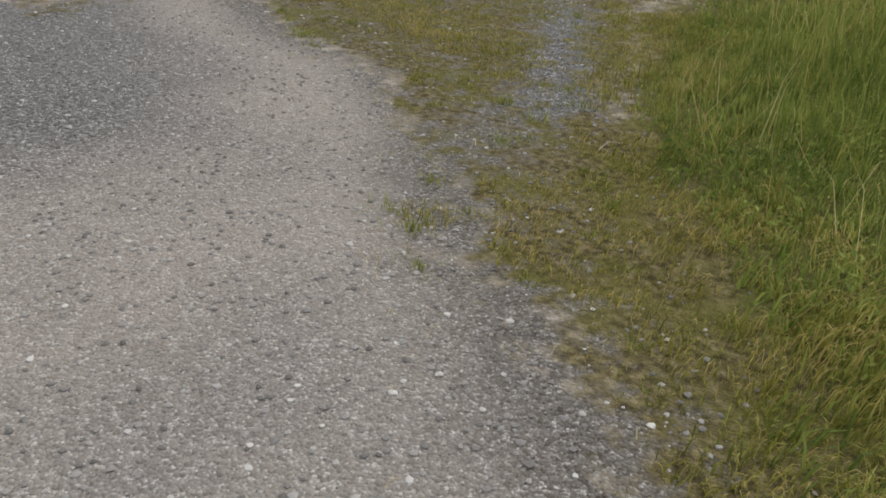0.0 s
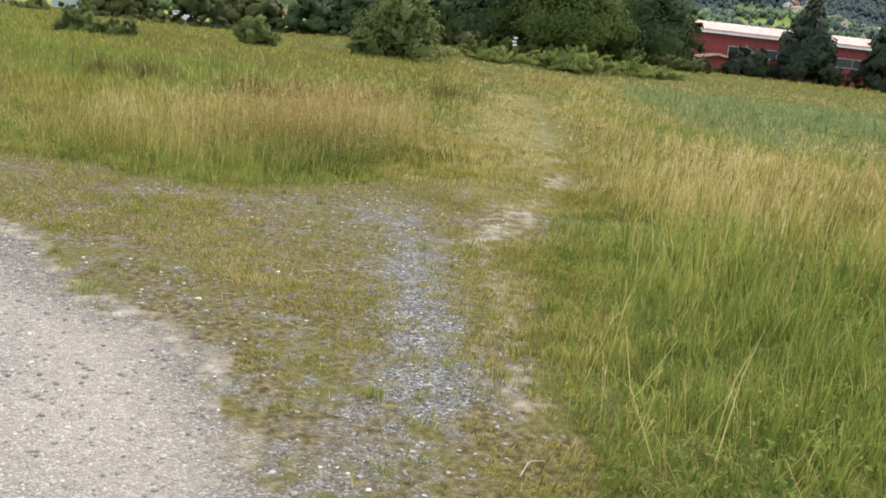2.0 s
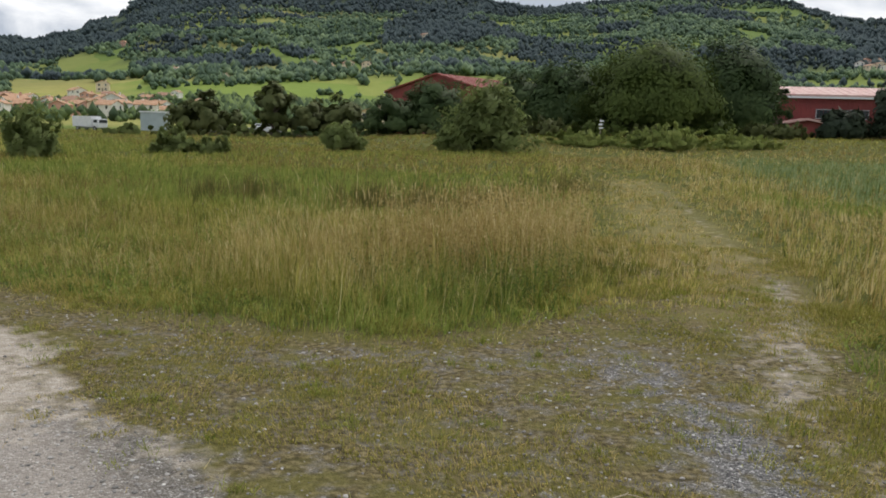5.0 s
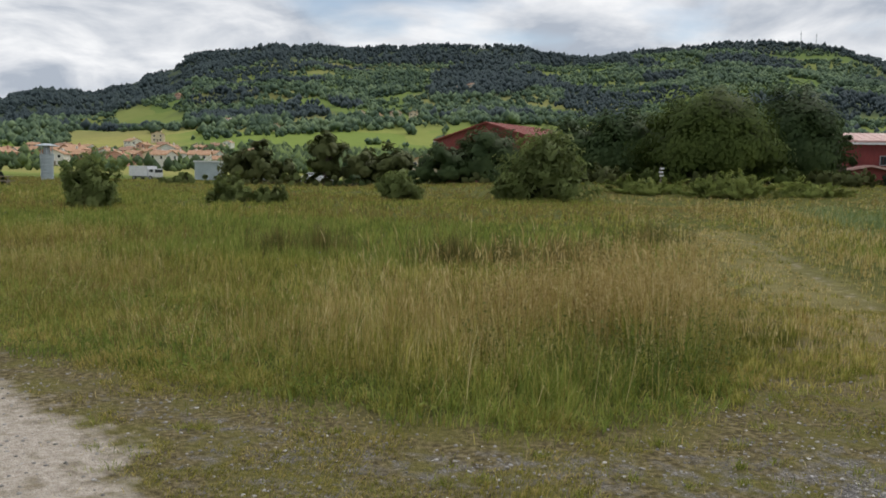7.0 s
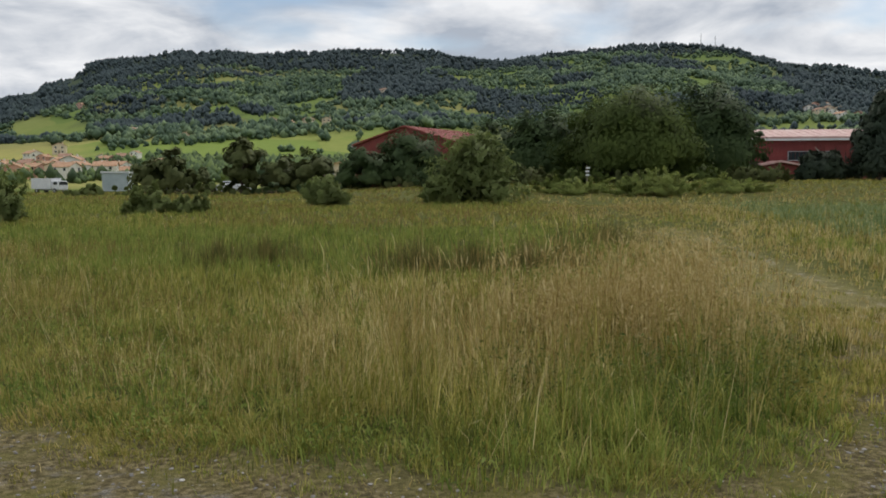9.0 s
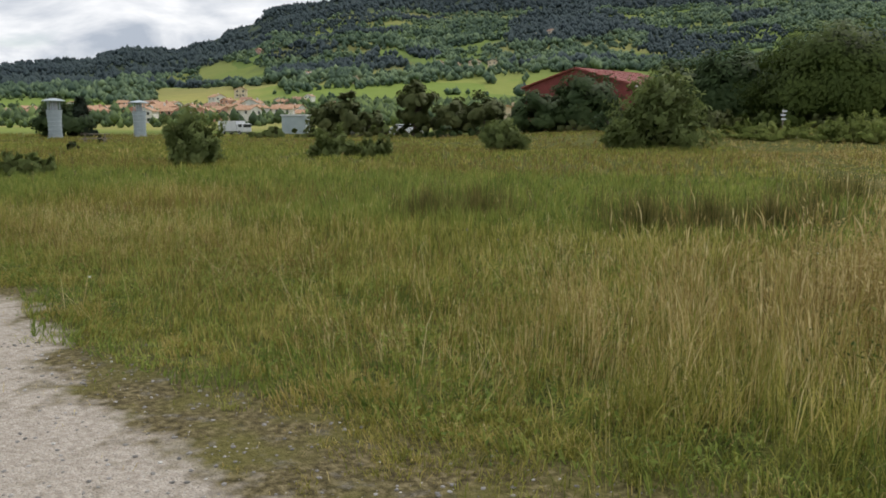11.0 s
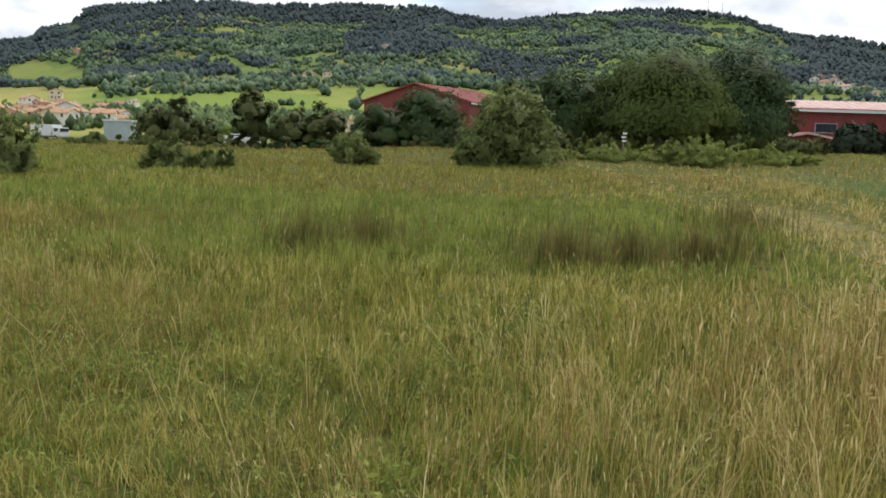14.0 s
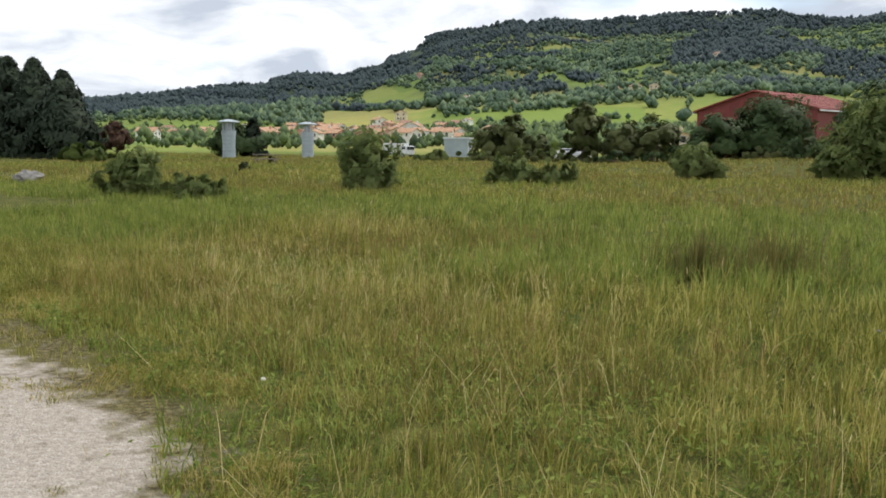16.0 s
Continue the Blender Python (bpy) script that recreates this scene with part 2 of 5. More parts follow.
WEED_LEAF = plant_mat("weed_leaf", (0.07, 0.095, 0.022), (0.14, 0.175, 0.04), (0.27, 0.29, 0.09), 1.5, 0.35)
RUST = plant_mat("rust_seed", (0.150, 0.100, 0.040), (0.250, 0.170, 0.060), (0.380, 0.280, 0.100), 0.3, 0.25, piece=0.6)
RUSH = plant_mat("dark_rush", (0.08, 0.084, 0.024), (0.145, 0.138, 0.04), (0.28, 0.225, 0.085), 1.2, 0.35)
REED = plant_mat("grey_reed", (0.112, 0.164, 0.050), (0.207, 0.274, 0.111), (0.370, 0.427, 0.232), 0.35, 0.3)
TURF = plant_mat("short_turf", (0.149, 0.151, 0.026), (0.299, 0.286, 0.055), (0.552, 0.426, 0.165), 0.9, 0.3)
TUFT = plant_mat("fresh_tuft", (0.10, 0.13, 0.02), (0.24, 0.28, 0.05), (0.44, 0.43, 0.12), 1.3, 0.4)
LEAF_WILLOW = plant_mat("willow_leaf", (0.055, 0.081, 0.019), (0.086, 0.121, 0.027), (0.135, 0.172, 0.040), 0.12, 0.3, piece=0.2)
LEAF_DARK = plant_mat("dark_leaf", (0.039, 0.071, 0.027), (0.066, 0.103, 0.038), (0.107, 0.151, 0.053), 0.12, 0.3, piece=0.2)
LEAF_PALE = plant_mat("pale_leaf", (0.117, 0.158, 0.050), (0.189, 0.236, 0.077), (0.279, 0.323, 0.126), 0.3, 0.45, piece=0.3)
LEAF_PINE = plant_mat("pine_needle", (0.024, 0.038, 0.026), (0.041, 0.059, 0.037), (0.066, 0.088, 0.050), 0.3, 0.15, piece=0.2)
LEAF_RED = plant_mat("copper_leaf", (0.05, 0.025, 0.02), (0.09, 0.05, 0.03), (0.13, 0.08, 0.05), 0.4, 0.2)
LEAF_BROWN = plant_mat("brown_green_leaf", (0.067, 0.083, 0.031), (0.113, 0.133, 0.046), (0.182, 0.190, 0.069), 0.12, 0.25, piece=0.2)
BRAMBLE = plant_mat("bramble_leaf", (0.149, 0.197, 0.053), (0.272, 0.326, 0.091), (0.435, 0.470, 0.152), 0.3, 0.4, piece=0.4)
BARK = plain_mat("bark", (0.06, 0.045, 0.032), (0.14, 0.11, 0.08), 5, 0.9, 0, 0.8)
# Hill colours carry distance haze as blue; the pine also carries cloud shade.
HILL_PINE_HAZY = plant_mat("hill_pine_hazy", (0.048, 0.067, 0.079), (0.065, 0.092, 0.098), (0.093, 0.125, 0.119), 0.009, 0.2, 0.8, 0.2)
HILL_LEAF_HAZY = plant_mat("hill_leaf_hazy", (0.050, 0.087, 0.069), (0.123, 0.186, 0.113), (0.288, 0.381, 0.196), 0.02, 0.3, 0.8, 0.45)
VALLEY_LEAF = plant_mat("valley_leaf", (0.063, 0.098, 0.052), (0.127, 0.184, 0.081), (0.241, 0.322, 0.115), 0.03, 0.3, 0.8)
RED_WALL = plain_mat("red_cladding", (0.15, 0.022, 0.022), (0.215, 0.036, 0.032), 0.8, 0.6)
RED_ROOF = tile_mat("red_roof", (0.17, 0.035, 0.03), (0.24, 0.05, 0.042), (0.31, 0.10, 0.08))
PINK_ROOF = tile_mat("pale_red_roof", (0.46, 0.27, 0.25), (0.55, 0.36, 0.33), (0.60, 0.45, 0.42))
CLAY_ROOF = tile_mat("clay_roof", (0.34, 0.165, 0.085), (0.44, 0.25, 0.145), (0.53, 0.36, 0.24))
BROWN_ROOF = tile_mat("brown_roof", (0.22, 0.12, 0.08), (0.33, 0.18, 0.12), (0.42, 0.27, 0.18))
WHITE_WALL = plain_mat("white_render", (0.62, 0.60, 0.56), (0.80, 0.78, 0.74), 1.5, 0.8)
PINK_WALL = plain_mat("pink_render", (0.50, 0.27, 0.20), (0.62, 0.36, 0.28), 1.5, 0.8)
CREAM_WALL = plain_mat("cream_render", (0.56, 0.47, 0.34), (0.70, 0.60, 0.45), 1.5, 0.8)
GREY_WALL = plain_mat("grey_panel", (0.30, 0.36, 0.38), (0.42, 0.48, 0.50), 0.8, 0.6)
WHITE_METAL = plain_mat("white_metal", (0.60, 0.62, 0.64), (0.78, 0.79, 0.80), 3, 0.45, 0.1, 0.1)
TOWER_PAINT = plain_mat("pale_blue_paint", (0.34, 0.40, 0.44), (0.46, 0.52, 0.56), 2, 0.5, 0, 0.1)
GREY_METAL = plain_mat("grey_metal", (0.30, 0.32, 0.34), (0.44, 0.46, 0.48), 3, 0.45, 0.4, 0.1)
DARK_GLASS = plain_mat("window_dark", (0.02, 0.025, 0.03), (0.05, 0.055, 0.06), 2, 0.15, 0, 0.0)
RUBBER = plain_mat("rubber", (0.018, 0.018, 0.018), (0.04, 0.04, 0.04), 20, 0.9)
WOOD = plain_mat("weathered_wood", (0.16, 0.13, 0.10), (0.30, 0.26, 0.21), 6, 0.85, 0, 0.5)
DRY_WOOD = plain_mat("dry_twig", (0.34, 0.28, 0.20), (0.52, 0.45, 0.34), 40, 0.85, 0, 0.4)
ROCK = plain_mat("grey_rock", (0.14, 0.135, 0.125), (0.30, 0.29, 0.27), 4, 0.9, 0, 0.9)
PETAL = plain_mat("white_petal", (0.70, 0.68, 0.62), (0.85, 0.83, 0.78), 30, 0.6)
DARK_SHRUB = plant_mat("dark_shrub", (0.02, 0.03, 0.012), (0.035, 0.05, 0.018), (0.06, 0.075, 0.03), 2, 0.15)

# ---- shape of the land ----
LATTICE = np.random.default_rng(3).random((8, 64, 64))


def vnoise(x, y, size, layer=0):
    """Smooth value noise, 0 to 1, with lumps of the given size in metres."""
    u, v = np.asarray(x) / size + 31.7 * layer, np.asarray(y) / size + 17.3 * layer
    i, j = np.floor(u).astype(int), np.floor(v).astype(int)
    a, b = u - i, v - j
    a, b = a * a * (3 - 2 * a), b * b * (3 - 2 * b)
    g = LATTICE[layer % 8]
    return (g[i % 64, j % 64] * (1 - a) * (1 - b) + g[(i + 1) % 64, j % 64] * a * (1 - b)
            + g[i % 64, (j + 1) % 64] * (1 - a) * b + g[(i + 1) % 64, (j + 1) % 64] * a * b)


def smooth(v, lo, hi):
    s = np.clip((np.asarray(v, float) - lo) / (hi - lo), 0, 1)
    return s * s * (3 - 2 * s)


def side(x, y, line):
    """Distance from an open line of points, positive to the left of its direction."""
    x, y = np.asarray(x, float), np.asarray(y, float)
    best, out = np.full(x.shape, 1e18), np.zeros(x.shape)
    for (ax, ay), (bx, by) in zip(line, line[1:]):
        ex, ey = bx - ax, by - ay
        n = ex * ex + ey * ey
        s = np.clip(((x - ax) * ex + (y - ay) * ey) / n, 0, 1)
        px, py = x - ax - s * ex, y - ay - s * ey
        d = px * px + py * py
        near = d < best - 1e-9
        best = np.where(near, d, best)
        out = np.where(near, np.sign(ex * (y - ay) - ey * (x - ax)), out)
    return np.sqrt(best) * out


def blob(x, y, ax, ay, bx, by, r, soft=0.35):
    """1 inside a capsule from a to b, falling off beyond the radius."""
    ex, ey = bx - ax, by - ay
    n = max(ex * ex + ey * ey, 1e-9)
    s = np.clip(((x - ax) * ex + (y - ay) * ey) / n, 0, 1)
    d = np.hypot(x - ax - s * ex, y - ay - s * ey)
    return 1 - smooth(d, r - soft / 2, r + soft)


ROAD_EDGE = [(14, -30), (1.1, -6), (0.42, -2.7), (-0.1, -1.7), (-0.6, -0.75), (-1.05, 0.4), (-1.65, 1.3), (-2.6, 1.95), (-3.45, 2.8), (-4.25, 3.7), (-4.95, 4.6),
             (-5.65, 5.2), (-6.7, 6.05), (-8.15, 6.9), (-9.6, 8.2), (-11.1, 8.9), (-12.7, 9.5), (-22, 12.0), (-70, 14)]
LEFT_TALL = [(-70, 16), (-22, 13.9), (-13.4, 10.9), (-11.4, 10.1), (-9.9, 9.3), (-8.6, 7.9), (-7.0, 7.1), (-6.1, 6.9), (-5.3, 6.65), (-4.3, 6.25), (-3.4, 5.85),
             (-2.4, 5.8), (-1.6, 6.2), (-1.0, 7.0), (-0.6, 8.3), (-0.4, 9.8), (-0.2, 13), (0.3, 20), (1.0, 30), (1.4, 60)]
RIGHT_TALL = [(14, -29), (2.2, -6), (1.25, -2), (1.1, -0.4), (0.8, 0.3), (0.6, 1.3), (0.7, 2.6), (0.85, 4.1), (1.05, 5.5), (1.5, 8.5), (1.85, 12.2), (2.2, 18.3), (2.4, 26), (2.4, 60)]
RIDGE = ((-180, 1.5), (-90, 1.8), (-60, 2.1), (-47.6, 2.45), (-45.4, 2.6), (-42.2, 3.05), (-37.5, 3.55), (-36.3, 3.8), (-36, 4.1), (-34.5, 4.5), (-33, 4.45), (-31.5, 4.4),
         (-30.3, 4.95), (-28.9, 5.2), (-28.4, 5.75), (-26.6, 6.1), (-25.9, 6.8), (-24.8, 7.1), (-23.1, 7.2), (-21.8, 7.55), (-21.4, 7.85), (-20.4, 8.05), (-19.8, 8.0),
         (-19.5, 7.8), (-18, 8.05), (-14.4, 7.85), (-13.5, 8.05), (-10.7, 8.15), (-5.9, 8.15), (-3.6, 8.0), (-3.1, 7.75), (0.1, 7.7), (5.1, 7.95), (7.5, 8.1), (8.2, 8.25),
         (12.8, 8.05), (15, 7.65), (15.7, 7.4), (17.2, 7.1), (18.9, 6.85), (21.4, 6.35), (23.1, 5.95), (25.8, 5.25), (27.9, 4.1), (29.5, 3.8), (31.4, 3.9), (33, 3.6), (45, 2.4), (90, 1.8), (180, 1.5))
RIDGE_AZ, RIDGE_EL = zip(*RIDGE)
RIDGE_R = 1500.0


def hill_part(x, y):
    """How far out, the ridge's angle in that direction, and the slope's angle there."""
    r = np.hypot(x, y)
    ridge = np.interp(np.degrees(np.arctan2(x, y)), RIDGE_AZ, RIDGE_EL)
    ang = np.interp(r, (150, 480, 650, 1000, RIDGE_R), (0, 1.2, 2.7, 5.2, 7.9)) * ridge / 7.9
    return r, ridge, ang


def ground_z(x, y):
    x, y = np.asarray(x, float), np.asarray(y, float)
    r, ridge, ang = hill_part(x, y)
    z = np.tan(np.radians(ang)) * r
    z = np.where(r > RIDGE_R, z * np.clip(1 - (r - RIDGE_R) / 1800, 0, 1) ** 1.2, z)
    z = z + (vnoise(x, y, 90, 1) - 0.5) * 14 * smooth(r, 450, 800)
    z = z + 1.3 * smooth(y, 46, 80) * smooth(x, -30, 4) * (1 - smooth(r, 200, 500))
    z = z - 0.15 * smooth(y, 40, 90) * (1 - smooth(r, 200, 500))
    field_side = smooth(-side(x, y, ROAD_EDGE), 0.2, 3.0)
    return z + (vnoise(x, y, 2.3, 2) - 0.5) * 0.05 * field_side + (vnoise(x, y, 0.7, 3) - 0.5) * 0.015


def zat(x, y):
    return float(ground_z(np.array([x]), np.array([y]))[0])


def cover_fields(x, y):
    """Shares of gravel, sand, far fields and woodland floor on the ground."""
    road = side(x, y, ROAD_EDGE) + 0.55 * (vnoise(x, y, 0.9, 5) - 0.5) + 0.35 * (vnoise(x, y, 0.35, 6) - 0.5)
    gravel = smooth(road, -1.15, 0.4)
    broken = 0.72 + 0.56 * (0.5 * vnoise(x, y, 0.3, 1) + 0.5 * vnoise(x, y, 0.75, 2))
    gravel = np.maximum(gravel, 0.68 * broken * blob(x, y, 0.0, 1.2, -0.25, 3.8, 0.3, 0.8))
    gravel = np.maximum(gravel, 0.58 * broken * blob(x, y, -0.3, 3.9, -0.6, 5.4, 0.4, 0.8))
    gravel = np.maximum(gravel, 0.54 * broken * blob(x, y, -0.4, 0.0, 0.1, 1.6, 0.4, 0.7))
    gravel = np.maximum(gravel, 0.48 * blob(x, y, -3.8, 5.0, -1.0, 5.3, 0.3, 0.6))
    gravel = np.maximum(gravel, 0.55 * blob(x, y, 0.85, 6.0, 1.45, 9.5, 0.08, 0.3))
    gravel = np.maximum(gravel, 0.36 * blob(x, y, 1.45, 9.5, 2.15, 24, 0.08, 0.3))
    verge_ = smooth(-side(x, y, LEFT_TALL), -0.3, 0.7) * smooth(side(x, y, RIGHT_TALL), 0.0, 0.8) * (1 - smooth(y, 5.6, 7.2))
    gravel = np.maximum(gravel, 0.40 * np.maximum(verge_, smooth(road, -1.9, -0.5)))
    sand = np.maximum(0.53 * blob(x, y, 0.2, 4.5, 0.8, 6.4, 0.26, 0.7), 0.52 * blob(x, y, 0.45, 2.9, 0.25, 4.5, 0.14, 0.45))
    sand = np.maximum(sand, 0.53 * blob(x, y, 0.38, 1.2, 0.35, 2.7, 0.14, 0.4))
    sand = np.maximum(sand, 0.48 * blob(x, y, 0.9, 6.4, 1.45, 9.5, 0.16, 0.35))
    sand = np.maximum(sand, 0.42 * blob(x, y, 1.45, 9.5, 2.2, 24, 0.1, 0.3))
    sand = np.maximum(sand, (0.54 + 0.1 * smooth(y, 0, 2)) * smooth(road, -0.75, -0.25) * (1 - smooth(road, 0.3, 0.8)))
    sand = np.maximum(sand, 0.75 * smooth(road, -1.05, 0.0) * smooth(-x, 3.0, 5.5) * (1 - smooth(road, 1.2, 2.4)))
    sand = np.where(side(x, y, ROAD_EDGE) < -0.9, sand * (0.2 + 0.8 * broken), sand)
    gravel = gravel * (1 - 0.5 * smooth(sand, 0.5, 0.7) * (1 - smooth(road, -1.2, -0.8)))
    gravel = gravel * (1 - 0.75 * smooth(-x, 3.0, 5.0) * smooth(road, -0.8, -0.4) * (1 - smooth(road, 0.8, 1.8)))
    r, ridge, ang = hill_part(x, y)
    far = smooth(r, 95, 200)
    ochre = smooth(r, 300, 340) * smooth(ang, 0.95, 1.1) * (1 - smooth(ang, 1.9, 2.1))
    azm = np.degrees(np.arctan2(x, y))
    edge = np.interp(azm, (-40, -31, -27, -12, -6, 7, 13, 17, 20), (0.5, 0.62, 0.76, 0.86, 0.95, 0.97, 0.95, 0.88, 0.62))
    wood = smooth(ang / ridge + 0.16 * (vnoise(x, y, 150, 2) - 0.5) - edge, -0.03, 0.05) * smooth(r, 300, 500)
    wood = np.maximum(wood, 0.25 * smooth(ang / ridge, 0.34, 0.38) * smooth(r, 300, 500))
    patch = smooth(vnoise(x, y, 120, 6), 0.74, 0.82) * smooth(ang / ridge, 0.36, 0.42) * smooth(r, 300, 500)
    wood = np.maximum(wood, patch)
    ochre = ochre * smooth(azm, -33.5, -32.5) * (1 - smooth(azm, -27.8, -27.0))
    return gravel, sand, far, wood, ochre


def open_field(azm, ang):
    """True on the mown fields at the foot of the hill."""
    top = np.interp(azm, (-34, -32.5, -27, -25.5, -9, 2), (1.2, 1.95, 2.15, 1.95, 3.0, 3.2))
    strip = (azm > -33) & (azm < 2) & (ang > 1.2) & (ang < top)
    upper = (azm > -30.2) & (azm < -26) & (ang > 2.65) & (ang < 3.65)
    return strip | upper


def pale_edge(x, y):
    """Share of dusty fines: a strip along the track's edge, wider at both ends of the walk."""
    road = side(x, y, ROAD_EDGE) + 0.5 * (vnoise(x, y, 0.8, 4) - 0.5)
    lo = np.interp(y, (-3, -1.5, -0.3, 0.8, 3.0, 5.0), (2.4, 1.6, 0.5, 0.1, 0.1, 0.8))
    return smooth(road, -0.8, -0.2) * (1 - 0.9 * smooth((road - lo) / 1.1, 0.0, 1.0))


def trodden(x, y):
    """The flattened, dry grass along the path."""
    return np.maximum(blob(x, y, 0.75, 7.2, 0.95, 11, 0.4, 0.8), blob(x, y, 0.95, 11, 1.7, 27, 0.6, 0.9)) * (0.55 + 0.6 * vnoise(x, y, 1.3, 2))


def clean_gravel(x, y):
    """Where the gravel is free of soil: the track and the middle of the worn path."""
    clean = smooth(side(x, y, ROAD_EDGE), -0.5, 0.1)
    return np.maximum(clean, np.maximum(blob(x, y, 0.0, 1.2, -0.25, 3.8, 0.3, 0.5), blob(x, y, -0.3, 3.9, -0.5, 5.0, 0.25, 0.4)))


def np_mesh(name, verts, quads=None, tris=None, material=None, smooth_faces=False, normals=None):
    """A mesh from arrays of points and of corner indices, with shading normals where given."""
    me = bpy.data.meshes.new(name)
    parts_ = [(np.asarray(f, np.int32), k) for f, k in ((quads, 4), (tris, 3)) if f is not None and len(f)]
    loops = np.concatenate([f.ravel() for f, k in parts_])
    sizes = np.concatenate([np.full(len(f), k, np.int32) for f, k in parts_])
    starts = np.concatenate(([0], np.cumsum(sizes)[:-1])).astype(np.int32)
    me.vertices.add(len(verts))
    me.vertices.foreach_set("co", np.asarray(verts, np.float32).ravel())
    me.loops.add(len(loops))
    me.loops.foreach_set("vertex_index", loops)
    me.polygons.add(len(sizes))
    me.polygons.foreach_set("loop_start", starts)
    me.polygons.foreach_set("use_smooth", np.full(len(sizes), smooth_faces or normals is not None, bool))
    me.update(calc_edges=True)
    if normals is not None:
        me.normals_split_custom_set_from_vertices(np.asarray(normals, np.float32))
    if material:
        me.materials.append(material)
    return me


def spread(core_lo, core_hi, step, far, grow):
    """Even steps over the core, growing steps out to both ends."""
    mid = np.arange(core_lo, core_hi + step / 2, step)
    out, s = [], step
    d = 0.0
    while d < far:
        s = min(s * grow, 42.0)
        d += s
        out.append(d)
    out = np.array(out)
    return np.concatenate((core_lo - out[::-1], mid, core_hi + out))


gx, gy = spread(-13, 5, 0.16, 3200, 1.085), spread(-5, 23, 0.16, 3200, 1.085)
GX, GY = np.meshgrid(gx, gy)
fx, fy = GX.ravel(), GY.ravel()
nx, ny = len(gx), len(gy)
idx = np.arange(nx * ny).reshape(ny, nx)
gq = np.stack((idx[:-1, :-1], idx[:-1, 1:], idx[1:, 1:], idx[1:, :-1]), -1).reshape(-1, 4)
ground_me = np_mesh("ground", np.stack((fx, fy, ground_z(fx, fy)), -1), quads=gq, material=GROUND, smooth_faces=True)
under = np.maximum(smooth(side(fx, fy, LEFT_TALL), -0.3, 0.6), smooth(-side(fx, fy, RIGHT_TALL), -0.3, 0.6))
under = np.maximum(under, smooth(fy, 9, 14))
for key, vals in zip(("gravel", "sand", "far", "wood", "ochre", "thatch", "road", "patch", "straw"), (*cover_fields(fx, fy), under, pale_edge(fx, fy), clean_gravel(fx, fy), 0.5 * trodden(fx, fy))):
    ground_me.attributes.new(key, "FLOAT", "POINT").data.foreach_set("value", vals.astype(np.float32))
tagged(new("ground", ground_me), "gravel track, worn verge and meadow rising to wooded hills", "ground", kind="structure")

# ---- builders ----


def part(name, bm, material, parent, label=""):
    """Links a bmesh as one mesh object under a thing or a part."""
    me = bpy.data.meshes.new(name)
    bm.to_mesh(me)
    bm.free()
    me.materials.append(material)
    ob = new(name, me)
    ob.parent = parent
    return tagged(ob, label)


def part_np(name, me, parent, label=""):
    ob = new(name, me)
    ob.parent = parent
    return tagged(ob, label)


def thing(name, x, y, rz=0, label="", category="", group="", z=None):
    ob = new(name)
    ob.matrix_basis = pose(x, y, zat(x, y) if z is None else z, 0, 0, rz)
    return tagged(ob, label, category, group)


def box(bm, sx, sy, sz, cx=0, cy=0, cz=0, bevel=0.0):
    got = bmesh.ops.create_cube(bm, size=1, matrix=Matrix.Translation((cx, cy, cz)) @ Matrix.Diagonal((sx, sy, sz, 1)))
    if bevel:
        edges = {e for v in got["verts"] for e in v.link_edges}
        bmesh.ops.bevel(bm, geom=list(edges), offset=bevel, segments=2, affect="EDGES", profile=0.6)


def lathe(bm, rings, n=20, cx=0, cy=0):
    """A turned solid from (radius, height) rings."""
    rows = [[bm.verts.new((cx + r * math.cos(2 * math.pi * k / n), cy + r * math.sin(2 * math.pi * k / n), z)) for k in range(n)] for r, z in rings]
    for a, b in zip(rows, rows[1:]):
        for k in range(n):
            bm.faces.new((a[k], a[(k + 1) % n], b[(k + 1) % n], b[k]))
    bm.faces.new(rows[0][::-1])
    bm.faces.new(rows[-1])


def limb(bm, a, b, r0, r1, n=7, bend=0.15, rnd=random):
    """A tapered, slightly bent branch."""
    a, b = Vector(a), Vector(b)
    axis = (b - a).normalized()
    u = axis.orthogonal().normalized()
    w = axis.cross(u)
    off = Vector((rnd.uniform(-1, 1), rnd.uniform(-1, 1), rnd.uniform(0, 1))) * (b - a).length * bend
    rows = []
    for s in (0, 0.33, 0.66, 1):
        c = a.lerp(b, s) + off * math.sin(math.pi * s)
        r = r0 + (r1 - r0) * s
        rows.append([bm.verts.new(c + (u * math.cos(2 * math.pi * k / n) + w * math.sin(2 * math.pi * k / n)) * r) for k in range(n)])
    for p, q in zip(rows, rows[1:]):
        for k in range(n):
            bm.faces.new((p[k], p[(k + 1) % n], q[(k + 1) % n], q[k]))
    bm.faces.new(rows[0][::-1])
    bm.faces.new(rows[-1])


def leaf_cards(centres, normals, size, rng, long=1.7, turn=0.75):
    """Small pointed leaf sprays, one rhombus each, turned at random about the given outward ways."""
    n = len(centres)
    nrm = normals + rng.normal(0, turn, (n, 3))
    nrm /= np.linalg.norm(nrm, axis=1, keepdims=True) + 1e-9
    ref = rng.normal(0, 1, (n, 3))
    u = np.cross(nrm, ref)
    u /= np.linalg.norm(u, axis=1, keepdims=True) + 1e-9
    v = np.cross(nrm, u)
    s = (np.asarray(size) * rng.uniform(0.6, 1.4, n))[:, None]
    fold = nrm * s * 0.25
    verts = np.stack((centres - u * s * long / 2, centres - v * s / 2 + fold, centres + u * s * long / 2, centres + v * s / 2 + fold), 1).reshape(-1, 3)
    quads = np.arange(n * 4).reshape(n, 4)
    return verts, quads


